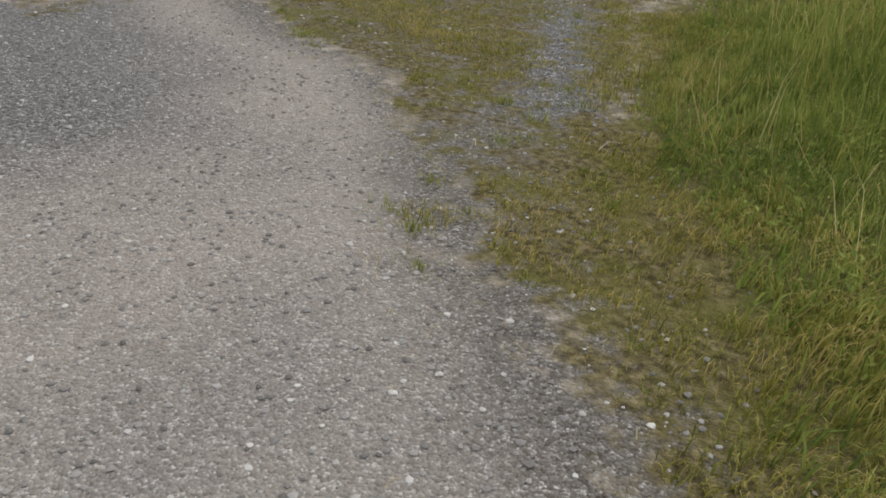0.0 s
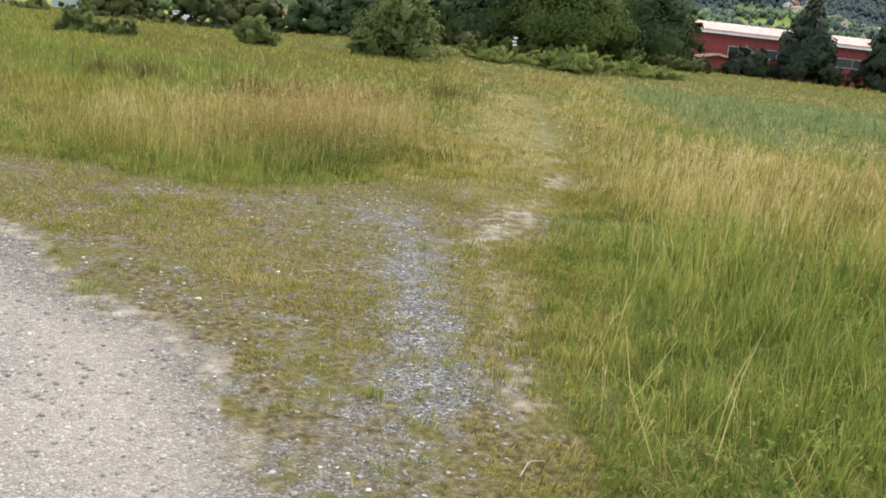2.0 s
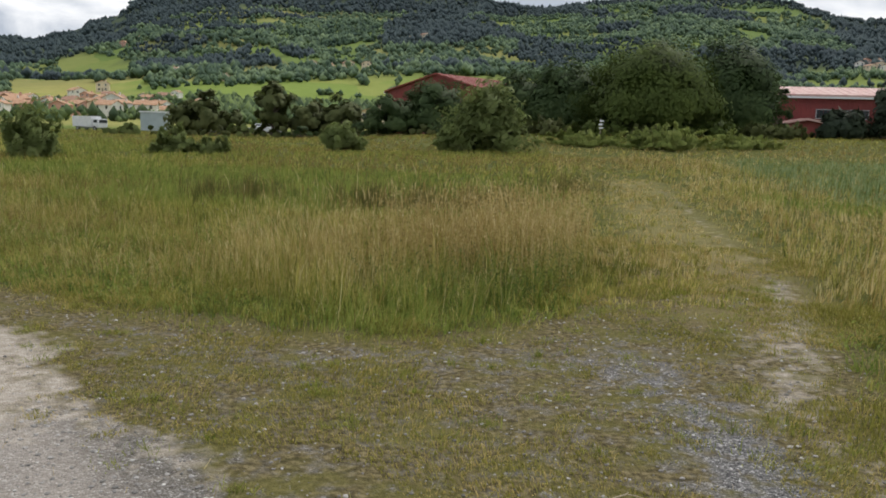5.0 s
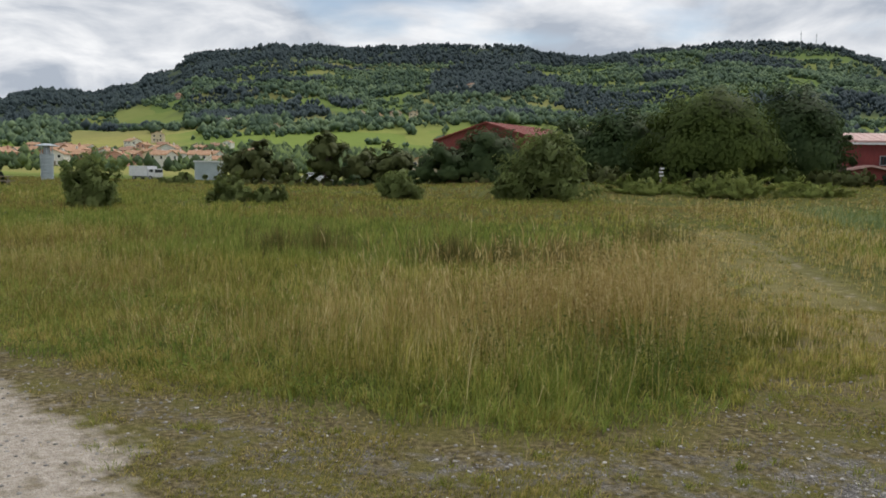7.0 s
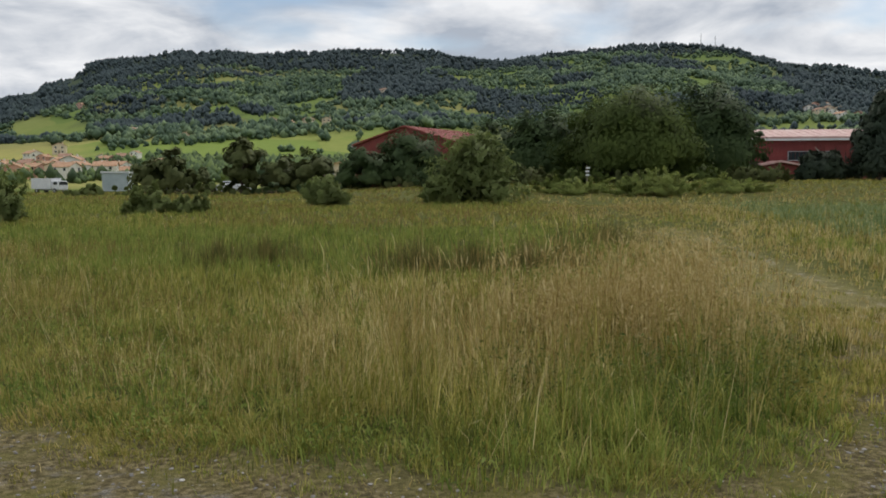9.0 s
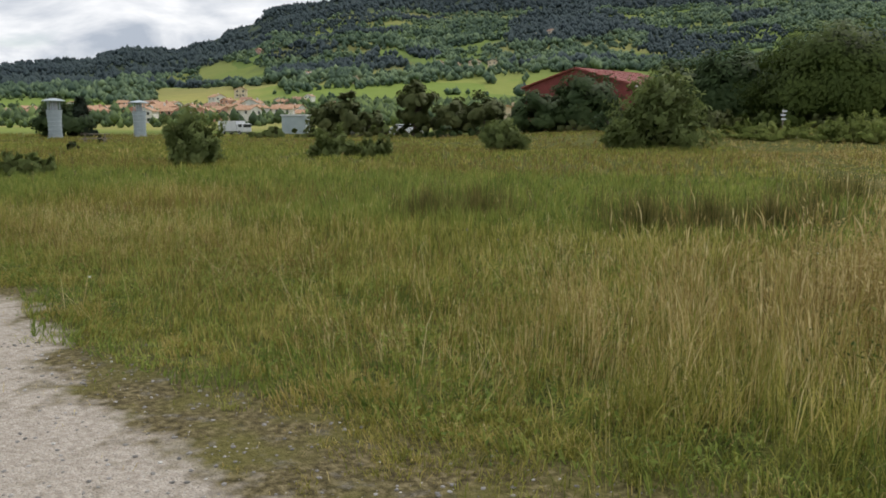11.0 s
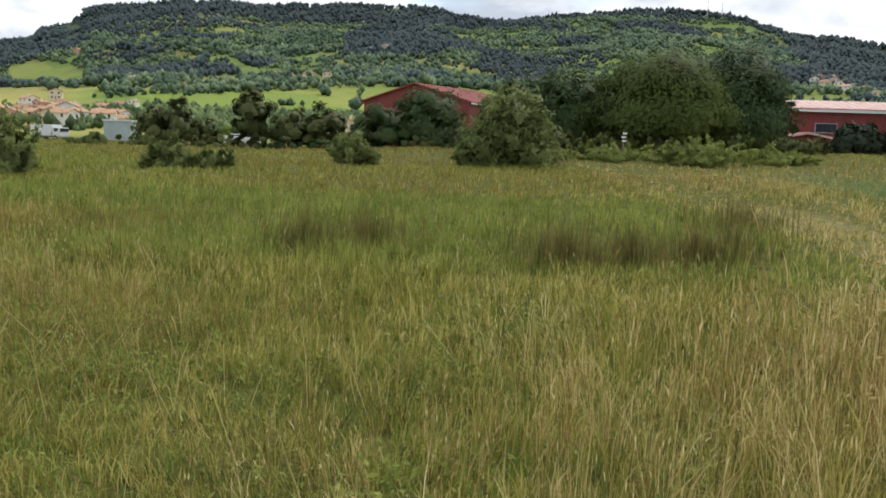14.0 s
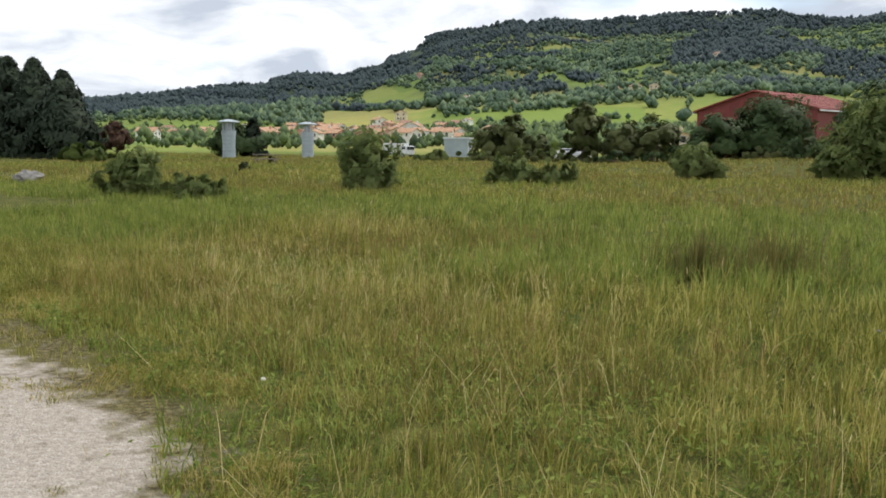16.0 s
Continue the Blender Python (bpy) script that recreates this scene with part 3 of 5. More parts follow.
def crown_points(w, h, form, n, rng, base=0.0):
    """Places and outward ways of leaves: many clumps on an uneven crown."""
    k = max(14, int(n / 110))
    if form == "cone":
        t = rng.random(k) ** 0.8
        r = (1 - t) ** 0.85 * w / 2 * rng.uniform(0.65, 1.05, k)
        a = rng.uniform(0, 2 * math.pi, k)
        c = np.stack((np.cos(a) * r, np.sin(a) * r, base + t * (h - base) * 0.98), 1)
        rad = (0.05 + 0.09 * (1 - t)) * w * rng.uniform(0.7, 1.4, k)
        axis = np.stack((np.zeros(k), np.zeros(k), c[:, 2]), 1)
    else:
        d = rng.normal(0, 1, (k, 3))
        d /= np.linalg.norm(d, axis=1, keepdims=True)
        mid = base + (h - base) * (0.36 if form == "dome" else 0.52)
        up, down = h - mid, mid - base
        rr = rng.uniform(0.45, 0.86, k) * (1 + 0.12 * np.sin(3 * np.arctan2(d[:, 1], d[:, 0]) + rng.uniform(0, 6)))
        c = np.stack((d[:, 0] * w / 2 * rr, d[:, 1] * w / 2 * rr, mid + d[:, 2] * np.where(d[:, 2] > 0, up, down) * rr), 1)
        wide = np.where(d[:, 2] < 0, 1.0, 0.0) * (0.25 if form == "dome" else 0.1)
        c[:, :2] *= 1 + wide[:, None]
        rad = np.minimum(w, h) * rng.uniform(0.10, 0.2, k)
        axis = np.tile((0, 0, mid), (k, 1))
    which = rng.integers(0, k, n)
    d = rng.normal(0, 1, (n, 3))
    d /= np.linalg.norm(d, axis=1, keepdims=True)
    r = rad[which] * rng.random(n) ** 0.45
    p = c[which] + d * r[:, None] * np.array((1, 1, 0.8))
    out = p - axis[which]
    out /= np.linalg.norm(out, axis=1, keepdims=True) + 1e-9
    p[:, 2] = np.maximum(p[:, 2], 0.03)
    return p, out + d * 0.25 + np.array((0, 0, 0.3)), c


def crown_normals(p, centre, normals, rng, keep=0.35):
    """Shading normals that follow the whole crown and only a little each leaf."""
    out = p - centre
    out /= np.linalg.norm(out, axis=1, keepdims=True) + 1e-9
    n = out + keep * normals / (np.linalg.norm(normals, axis=1, keepdims=True) + 1e-9) + rng.normal(0, 0.08, p.shape) + np.array((0, 0, 0.3))
    return np.repeat(n / (np.linalg.norm(n, axis=1, keepdims=True) + 1e-9), 4, axis=0)


def shoot_points(w, h, n, rng):
    """Leaves of a willow bush: on many thin shoots that fan up and out from the base."""
    k = max(50, n // 110)
    a = rng.uniform(0, 2 * math.pi, k)
    lean = np.arcsin(rng.uniform(0, 1, k) ** 0.7) * 1.05
    size = rng.uniform(0.5, 1.12, k) * (1 + 0.16 * np.sin(2 * a + rng.uniform(0, 6)) + 0.1 * np.sin(5 * a + rng.uniform(0, 6)))
    reach, rise = w / 2 * np.sin(lean) * size, h * np.maximum(np.cos(lean), 0.12) ** 0.75 * size
    foot = rng.normal(0, 0.12 * w, (k, 2))
    which = rng.integers(0, k, n)
    t = rng.uniform(0.12, 1.0, n) ** 0.75
    out = reach[which] * t ** 0.8
    up = rise[which] * t * (1.12 - 0.12 * t)
    loose = (0.025 + 0.03 * t)[:, None] * rng.normal(0, 1, (n, 3)) * min(w, h)
    p = np.stack((np.cos(a[which]) * out + foot[which, 0] * (1 - 0.4 * t), np.sin(a[which]) * out + foot[which, 1] * (1 - 0.4 * t), up), 1) + loose
    p[:, 2] = np.maximum(p[:, 2], 0.03)
    d = np.stack((np.cos(a[which]) * 0.7, np.sin(a[which]) * 0.7, np.full(n, 0.5)), 1)
    tips = np.stack((np.cos(a) * reach * 0.8, np.sin(a) * reach * 0.8, rise * 0.8), 1)
    return p, d, tips


def tree(name, x, y, w, h, form, leaf, label, category, n=3000, size=0.3, base=0.0, seed=1, group="", long=1.7, sink=0.0, turn=0.3):
    """A trunk with limbs and a crown of many small leaf sprays."""
    rng, rnd = np.random.default_rng(seed), random.Random(seed)
    ob = thing(name, x, y, 0, label, category, group, z=zat(x, y) - 0.05 - sink)
    p, nrm, c = shoot_points(w, h, n, rng) if form == "shoots" else crown_points(w, h, form, n, rng, base)
    bm = bmesh.new()
    r0 = max(0.03, 0.032 * h)
    top = h * (0.93 if form == "cone" else 0.5)
    limb(bm, (0, 0, -0.1), (0, 0, top), r0, r0 * 0.25, 9, 0.03, rnd)
    for q in c[:: max(1, len(c) // 12)]:
        z0 = min(max(q[2] * 0.55, 0.1 * h), top * 0.95)
        limb(bm, (0, 0, z0), tuple(q), r0 * 0.4, r0 * 0.08, 5, 0.12, rnd)
    part("trunk", bm, BARK, ob)
    v, f = leaf_cards(p, nrm, size, rng, long, turn)
    soft = crown_normals(p, np.array((0, 0, base + (h - base) * 0.3)), nrm, rng)
    part_np("crown", np_mesh("crown", v, quads=f, material=leaf, normals=soft), ob)
    return ob


def blades(x, y, z, height, width, lean, rng, way=None):
    """Grass blades: two-part, bent, pointed. Returns points, quads, triangles."""
    n = len(x)
    a = rng.uniform(0, 2 * math.pi, n)
    b = (9 * vnoise(x, y, 1.1, 5) if way is None else way) + rng.normal(0, 1.2, n)
    lean = lean * (0.5 + 1.3 * vnoise(x, y, 0.8, 3))
    ux, uy = np.cos(a) * width / 2, np.sin(a) * width / 2
    fallen = rng.random(n) < 0.14
    turn = np.clip(np.where(fallen, lean + rng.uniform(0.5, 1.0, n), lean), 0.0, 1.45)
    part_h = height * rng.uniform(0.5, 0.62, n)
    mx, my, mz = np.cos(b) * np.sin(turn * 0.5) * part_h, np.sin(b) * np.sin(turn * 0.5) * part_h, np.cos(turn * 0.5) * part_h
    rest = height - part_h
    ex, ey, ez = mx + np.cos(b) * np.sin(turn * 1.25) * rest, my + np.sin(b) * np.sin(turn * 1.25) * rest, mz + np.cos(turn * 1.25) * rest
    P = np.empty((n, 5, 3), np.float32)
    P[:, 0] = np.stack((x - ux, y - uy, z - 0.01), 1)
    P[:, 1] = np.stack((x + ux, y + uy, z - 0.01), 1)
    P[:, 2] = np.stack((x + ux * 0.8 + mx, y + uy * 0.8 + my, z + mz), 1)
    P[:, 3] = np.stack((x - ux * 0.8 + mx, y - uy * 0.8 + my, z + mz), 1)
    P[:, 4] = np.stack((x + ex, y + ey, z + np.maximum(ez, 0.004)), 1)
    i = np.arange(n)[:, None] * 5
    return P.reshape(-1, 3), i + np.array([[0, 1, 2, 3]]), i + np.array([[3, 2, 4]])


def stalks(x, y, z, height, width, lean, rng, head=0.14, head_w=2.5):
    """Thin stems, each with a nodding seed head."""
    n = len(x)
    a = rng.uniform(0, 2 * math.pi, n)
    b = 9 * vnoise(x, y, 1.1, 5) + rng.normal(0, 1.1, n)
    ux, uy = np.cos(a) * width / 2, np.sin(a) * width / 2
    lx, ly = np.cos(b) * lean * height, np.sin(b) * lean * height
    tx, ty, tz = x + lx, y + ly, z + height
    hl = head * height * rng.uniform(0.7, 1.3, n)
    P = np.empty((n, 7, 3), np.float32)
    P[:, 0] = np.stack((x - ux, y - uy, z - 0.01), 1)
    P[:, 1] = np.stack((x + ux, y + uy, z - 0.01), 1)
    P[:, 2] = np.stack((tx, ty, tz - hl), 1)
    hx, hy = ux * head_w, uy * head_w
    P[:, 3] = P[:, 2]
    P[:, 4] = np.stack((tx + hx + lx * 0.08, ty + hy + ly * 0.08, tz - hl * 0.45), 1)
    P[:, 5] = np.stack((tx + lx * 0.25, ty + ly * 0.25, tz), 1)
    P[:, 6] = np.stack((tx - hx + lx * 0.08, ty - hy + ly * 0.08, tz - hl * 0.45), 1)
    i = np.arange(n)[:, None] * 7
    return P.reshape(-1, 3), i + np.array([[3, 4, 5, 6]]), i + np.array([[0, 1, 2]])


def join(sets):
    vs, qs, ts, k = [], [], [], 0
    for v, q, t in sets:
        vs.append(v), qs.append(q + k), ts.append(t + k)
        k += len(v)
    return np.concatenate(vs), np.concatenate(qs), np.concatenate(ts)


def stuff(name, sets, material, label, category):
    v, q, t = join(sets)
    return tagged(new(name, np_mesh(name, v, quads=q, tris=t, material=material)), label, category, kind="stuff")


OCTA = (np.array([(1, 0, 0), (-1, 0, 0), (0, 1, 0), (0, -1, 0), (0, 0, 1), (0, 0, -1.0)]),
        np.array([(0, 2, 4), (2, 1, 4), (1, 3, 4), (3, 0, 4), (2, 0, 5), (1, 2, 5), (3, 1, 5), (0, 3, 5)]))


def pebble_shape():
    """Twelve-cornered lump of twenty faces."""
    bm = bmesh.new()
    bmesh.ops.create_icosphere(bm, subdivisions=1, radius=1)
    bm.verts.index_update()
    out = np.array([v.co[:] for v in bm.verts]), np.array([[v.index for v in f.verts] for f in bm.faces])
    bm.free()
    return out


PEBBLE = pebble_shape()


def lumps(x, y, z, rx, rz, rng, rough=0.25, shape=None):
    """Small angular stones of uneven faces."""
    V, F = shape or OCTA
    n = len(x)
    jig = 1 + rng.uniform(-rough, rough, (n, len(V), 1))
    sc = np.stack((rx * rng.uniform(0.8, 1.2, n), rx * rng.uniform(0.8, 1.2, n), rz), 1)[:, None, :]
    a = rng.uniform(0, 6.283, n)
    c, s = np.cos(a)[:, None], np.sin(a)[:, None]
    q = V[None] * jig * sc
    P = np.stack((q[..., 0] * c - q[..., 1] * s + x[:, None], q[..., 0] * s + q[..., 1] * c + y[:, None], q[..., 2] + z[:, None]), -1)
    T = F[None] + (np.arange(n) * len(V))[:, None, None]
    return P.reshape(-1, 3), T.reshape(-1, 3)


# ---- wooded hills ----
def hill_woods():
    """Each tree a handful of leaf masses over a rounded crown, standing on the slope."""
    rng = np.random.default_rng(21)
    n = 60000
    azm = np.concatenate((rng.uniform(-56, 40, n), rng.uniform(-52, 32, 11000)))
    r = np.sqrt(np.concatenate((rng.uniform(170 ** 2, 1560 ** 2, n), rng.uniform(210 ** 2, 500 ** 2, 11000))))
    n = len(azm)
    x, y = r * np.sin(np.radians(azm)), r * np.cos(np.radians(azm))
    rr, ridge, ang = hill_part(x, y)
    fr = ang / ridge
    gravel, sand, far, wood, ochre = cover_fields(x, y)
    keep = rng.random(n)
    dark = (wood > 0.5) & (keep < 0.62)
    clear = vnoise(x, y, 75, 4) * 0.65 + vnoise(x, y, 30, 5) * 0.35
    field = open_field(azm, ang)
    mid = (wood <= 0.5) & ~field & (ang > 1.2) & (clear > np.where((fr > 0.6) & (azm > 4), 0.22, 0.36)) & (keep < 0.8)
    grove = vnoise(x, y, 85, 7)
    stand = mid & (grove > 0.66) & (fr > 0.42)
    hedge = field & (np.abs(((r + 12 * np.sin(azm)) % 85) - 40) < 1.6) & (keep < 0.3)
    low = (r > 200) & (ang < 1.25) & (clear > 0.3) & (keep < np.where(azm < -22, np.where(r > 300, 0.25, 0.14), 0.85))
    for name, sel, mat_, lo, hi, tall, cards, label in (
            ("hill_forest", dark | stand, HILL_PINE_HAZY, 2.9, 5.4, 1.25, 3, "dark conifer forest covering the upper hillside, haze and cloud shade in its colour"),
            ("hillside_trees", (mid & ~stand) | hedge, HILL_LEAF_HAZY, 1.9, 5.2, 1.1, 5, "green broadleaf trees and hedges scattered over the hillside, blue haze in their colour"),
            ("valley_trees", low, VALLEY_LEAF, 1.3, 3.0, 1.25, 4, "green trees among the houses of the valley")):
        m = int(sel.sum())
        rad = (lo + (hi - lo) * rng.random(m) ** 1.7) * (0.7 + 0.6 * vnoise(x[sel], y[sel], 60, 6))
        own = np.repeat(np.arange(m), cards)
        k = len(own)
        d = rng.normal(0, 1, (k, 3))
        d /= np.linalg.norm(d, axis=1, keepdims=True)
        d[:, 2] = np.abs(d[:, 2])
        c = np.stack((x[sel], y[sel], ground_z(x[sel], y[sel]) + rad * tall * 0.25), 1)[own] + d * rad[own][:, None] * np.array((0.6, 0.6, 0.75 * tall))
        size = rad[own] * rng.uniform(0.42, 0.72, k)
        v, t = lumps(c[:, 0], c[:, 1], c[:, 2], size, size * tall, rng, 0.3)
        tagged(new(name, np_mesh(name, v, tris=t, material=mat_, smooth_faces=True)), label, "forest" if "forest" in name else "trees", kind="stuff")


hill_woods()

# ---- buildings ----


def gable_roof(bm, w, l, eave, ridge, over=0.4, thick=0.18):
    """Two slabs meeting at a ridge along y."""
    for s in (-1, 1):
        ex, ez = s * (w / 2 + over), eave - over * (ridge - eave) / (w / 2)
        pts = [(ex, -l / 2 - over, ez), (ex, l / 2 + over, ez), (0, l / 2 + over, ridge), (0, -l / 2 - over, ridge)]
        lo = [bm.verts.new(p) for p in pts]
        hi = [bm.verts.new((p[0], p[1], p[2] + thick)) for p in pts]
        bm.faces.new(lo), bm.faces.new(hi[::-1])
        for k in range(4):
            bm.faces.new((lo[k], hi[k], hi[(k + 1) % 4], lo[(k + 1) % 4]))
    bmesh.ops.recalc_face_normals(bm, faces=bm.faces)


def gable_body(bm, w, l, eave, ridge, down=1.5):
    pts = [(-w / 2, -down), (w / 2, -down), (w / 2, eave), (0, ridge), (-w / 2, eave)]
    a = [bm.verts.new((x, -l / 2, z)) for x, z in pts]
    b = [bm.verts.new((x, l / 2, z)) for x, z in pts]
    bm.faces.new(a), bm.faces.new(b[::-1])
    for k in range(5):
        bm.faces.new((a[k], b[k], b[(k + 1) % 5], a[(k + 1) % 5]))
    bmesh.ops.recalc_face_normals(bm, faces=bm.faces)


def window(parent, x, y, z, w, h, turned=False, frame_mat=None):
    """A framed pane standing slightly proud of a wall that faces -y, or -x when turned."""
    bm = bmesh.new()
    t = 0.08
    for sx, sz, cx, cz in ((w + 2 * t, t, 0, h / 2 + t / 2), (w + 2 * t, t, 0, -h / 2 - t / 2), (t, h, -w / 2 - t / 2, 0), (t, h, w / 2 + t / 2, 0)):
        box(bm, sx, 0.1, sz, cx, 0, cz)
    fr = part("window", bm, frame_mat or WHITE_METAL, parent)
    fr.matrix_basis = pose(x, y, z, 0, 0, -90 if turned else 0)
    bm = bmesh.new()
    box(bm, w, 0.05, h)
    part("pane", bm, DARK_GLASS, fr)
    return fr


def house(x, y, rz, w, l, eave, ridge, wall, roof, label, z=None, group="village houses"):
    ob = thing("house", x, y, rz, label, "house", group, z=z)
    bm = bmesh.new()
    gable_body(bm, w, l, eave, ridge)
    part("wall", bm, wall, ob)
    bm = bmesh.new()
    gable_roof(bm, w, l, eave, ridge, 0.5)
    rf = part("roof", bm, roof, ob)
    bm = bmesh.new()
    box(bm, 0.6, 0.6, 1.3, w * 0.22, l * 0.2, ridge + 0.1)
    part("chimney", bm, wall, rf)
    for k in range(2 if eave < 4 else 4):
        window(ob, (-0.25 if k % 2 else 0.25) * w, -l / 2 - 0.03, 1.4 if k < 2 else 4.1, 1.1, 1.3)
    for k in (-1, 1):
        window(ob, -w / 2 - 0.03, k * l * 0.25, 1.5 if eave < 4 else 4.1, 1.1, 1.3, True)
    bm = bmesh.new()
    box(bm, 1.0, 0.1, 2.1, 0, -l / 2 - 0.04, 1.05)
    part("door", bm, WOOD, ob)
    return ob


protos = [
    house(-170, 330, 14, 7.5, 9, 5.2, 6.9, WHITE_WALL, CLAY_ROOF, "white two-storey house with an orange clay-tile roof"),
    house(-200, 310, -20, 8, 7.5, 5.0, 6.6, PINK_WALL, CLAY_ROOF, "salmon-pink two-storey house with an orange tile roof"),
    house(-150, 370, 40, 6.5, 9.5, 3.0, 4.6, CREAM_WALL, CLAY_ROOF, "cream single-storey house with an orange tile roof"),
    house(-230, 350, 75, 8, 8, 5.2, 7.0, CREAM_WALL, BROWN_ROOF, "cream two-storey house with a brown tile roof"),
]
rnd = random.Random(5)
placed = [(-170, 330), (-200, 310), (-150, 370), (-230, 350)]
tries = 0
while len(placed) < 84 and tries < 4000:
    tries += 1
    a, r = radians(rnd.triangular(-47, -21, -31)), rnd.uniform(270, 540)
    hx, hy = r * math.sin(a), r * math.cos(a)
    if all(math.hypot(hx - px, hy - py) > 11 for px, py in placed):
        placed.append((hx, hy))
        copy_thing(rnd.choice(protos + [protos[0], protos[0], protos[1]]), pose(hx, hy, zat(hx, hy), 0, 0, rnd.choice((0, 90)) + rnd.uniform(-25, 25)) @ Matrix.Scale(rnd.uniform(0.62, 0.82), 4))
for a, r, k in ((21.0, 820, 0), (22.0, 850, 1), (22.6, 790, 3), (23.4, 860, 2), (24.2, 830, 0), (20.3, 880, 3), (23.0, 910, 1), (25.2, 800, 0), (21.6, 930, 3),
                (-8.6, 985, 2), (-7.6, 1000, 3), (-12.6, 770, 3), (-13.8, 775, 2), (-15.0, 760, 3), (-11.4, 780, 3), (-23.5, 690, 0), (-29.3, 560, 0), (-26.4, 1000, 1), (-25.5, 1010, 2),
                (-20.5, 640, 2), (-27.8, 610, 3)):
    hx, hy = r * math.sin(radians(a)), r * math.cos(radians(a))
    copy_thing(protos[k], pose(hx, hy, zat(hx, hy), 0, 0, (a * 37) % 90 - 30))
for hx, hy, k, rz in ((91, 172, 0, 20), (98, 168, 0, -30), (104, 178, 1, 60)):
    copy_thing(protos[k], pose(hx, hy, zat(hx, hy) + 2.0, 0, 0, rz) @ Matrix.Scale(0.62, 4))
for a, r, k in ((19.2, 870, 0), (19.8, 850, 3), (20.6, 850, 0), (21.3, 870, 2), (19.5, 905, 1), (20.9, 900, 3), (20.1, 925, 0)):
    hx, hy = r * math.sin(radians(a)), r * math.cos(radians(a))
    copy_thing(protos[k], pose(hx, hy, zat(hx, hy), 0, 0, (a * 53) % 90 - 40))
house(-38, 190, 12, 7, 8, 4.8, 6.0, CREAM_WALL, CLAY_ROOF, "pale rendered building beside the red warehouse", z=-1.0, group="")


def ribs(bm, w, l, eave, ridge, step, over):
    """Standing ribs down both slopes of a roof."""
    k = -l / 2 - over + 0.1
    while k < l / 2 + over:
        for s in (-1, 1):
            a = Vector((s * (w / 2 + over), k, eave - over * (ridge - eave) / (w / 2) + 0.2))
            b = Vector((0, k, ridge + 0.2))
            d = (b - a)
            ang = math.atan2(d.z, d.x)
            bmesh.ops.create_cube(bm, size=1, matrix=Matrix.Translation((a + b) / 2) @ Matrix.Rotation(-ang, 4, "Y") @ Matrix.Diagonal((d.length, 0.08, 0.07, 1)))
        k += step


def warehouse(x, y, rz, w, l, eave, ridge, roof, label):
    ob = thing("warehouse", x, y, rz, label, "warehouse")
    bm = bmesh.new()
    gable_body(bm, w, l, eave, ridge)
    part("wall", bm, RED_WALL, ob)
    bm = bmesh.new()
    gable_roof(bm, w, l, eave, ridge, 0.5, 0.2)
    rf = part("roof", bm, roof, ob)
    bm = bmesh.new()
    ribs(bm, w, l, eave, ridge, 1.0, 0.5)
    part("roof_ribs", bm, roof, rf)
    for s in (-1, 1):
        bm = bmesh.new()
        box(bm, 0.15, l + 1.0, 0.22, s * (w / 2 + 0.55), 0, eave - 0.25)
        part("gutter", bm, WHITE_METAL, rf)
    return ob


BASE = zat(-13.6, 153.4)
big = warehouse(-13.6, 153.4, -25, 19.7, 22, 7.2 - BASE, 10.0 - BASE, RED_ROOF, "red-clad warehouse with a low gabled red roof behind trees")
for k in (-1, 1):
    window(big, k * 5, -11.05, 3.6, 2.0, 1.2)
bm = bmesh.new()
for k in range(-9, 10):
    rib = 7.0 - BASE + 2.7 * (1 - abs(k) / 9.85)
    box(bm, 0.06, 0.05, rib, k, -11.02, rib / 2)
part("cladding_ribs", bm, RED_WALL, big)

shed = warehouse(40, 114, 90, 12, 24, 5.1, 6.2, PINK_ROOF, "long red factory hall with a pale red metal roof")
for k in (6.6, 3.0, -6.5, -9.0):
    window(shed, -6.03, k, 2.9, 2.4, 1.0, True, GREY_METAL)
bm = bmesh.new()
box(bm, 0.1, 23.6, 0.25, -6.06, 0, 4.9)
part("fascia", bm, WHITE_METAL, shed)
bm = bmesh.new()
for k in range(-23, 24):
    box(bm, 0.05, 0.07, 4.4, -6.03, k * 0.5, 2.2)
part("cladding_ribs", bm, RED_WALL, shed)
warehouse(30, 105.6, 0, 4.2, 3, 1.7, 2.1, PINK_ROOF, "small pale red lean-to store beside the hall")

annexe = thing("grey_hall", -56.2, 119, 15, "pale blue-grey flat-roofed hall behind the field", "building", z=0.4)
bm = bmesh.new()
box(bm, 3.4, 5, 2.6, 0, 0, 0.7, 0.05)
part("wall", bm, GREY_WALL, annexe)
bm = bmesh.new()
box(bm, 3.7, 5.3, 0.2, 0, 0, 2.1)
part("roof", bm, WHITE_METAL, annexe)


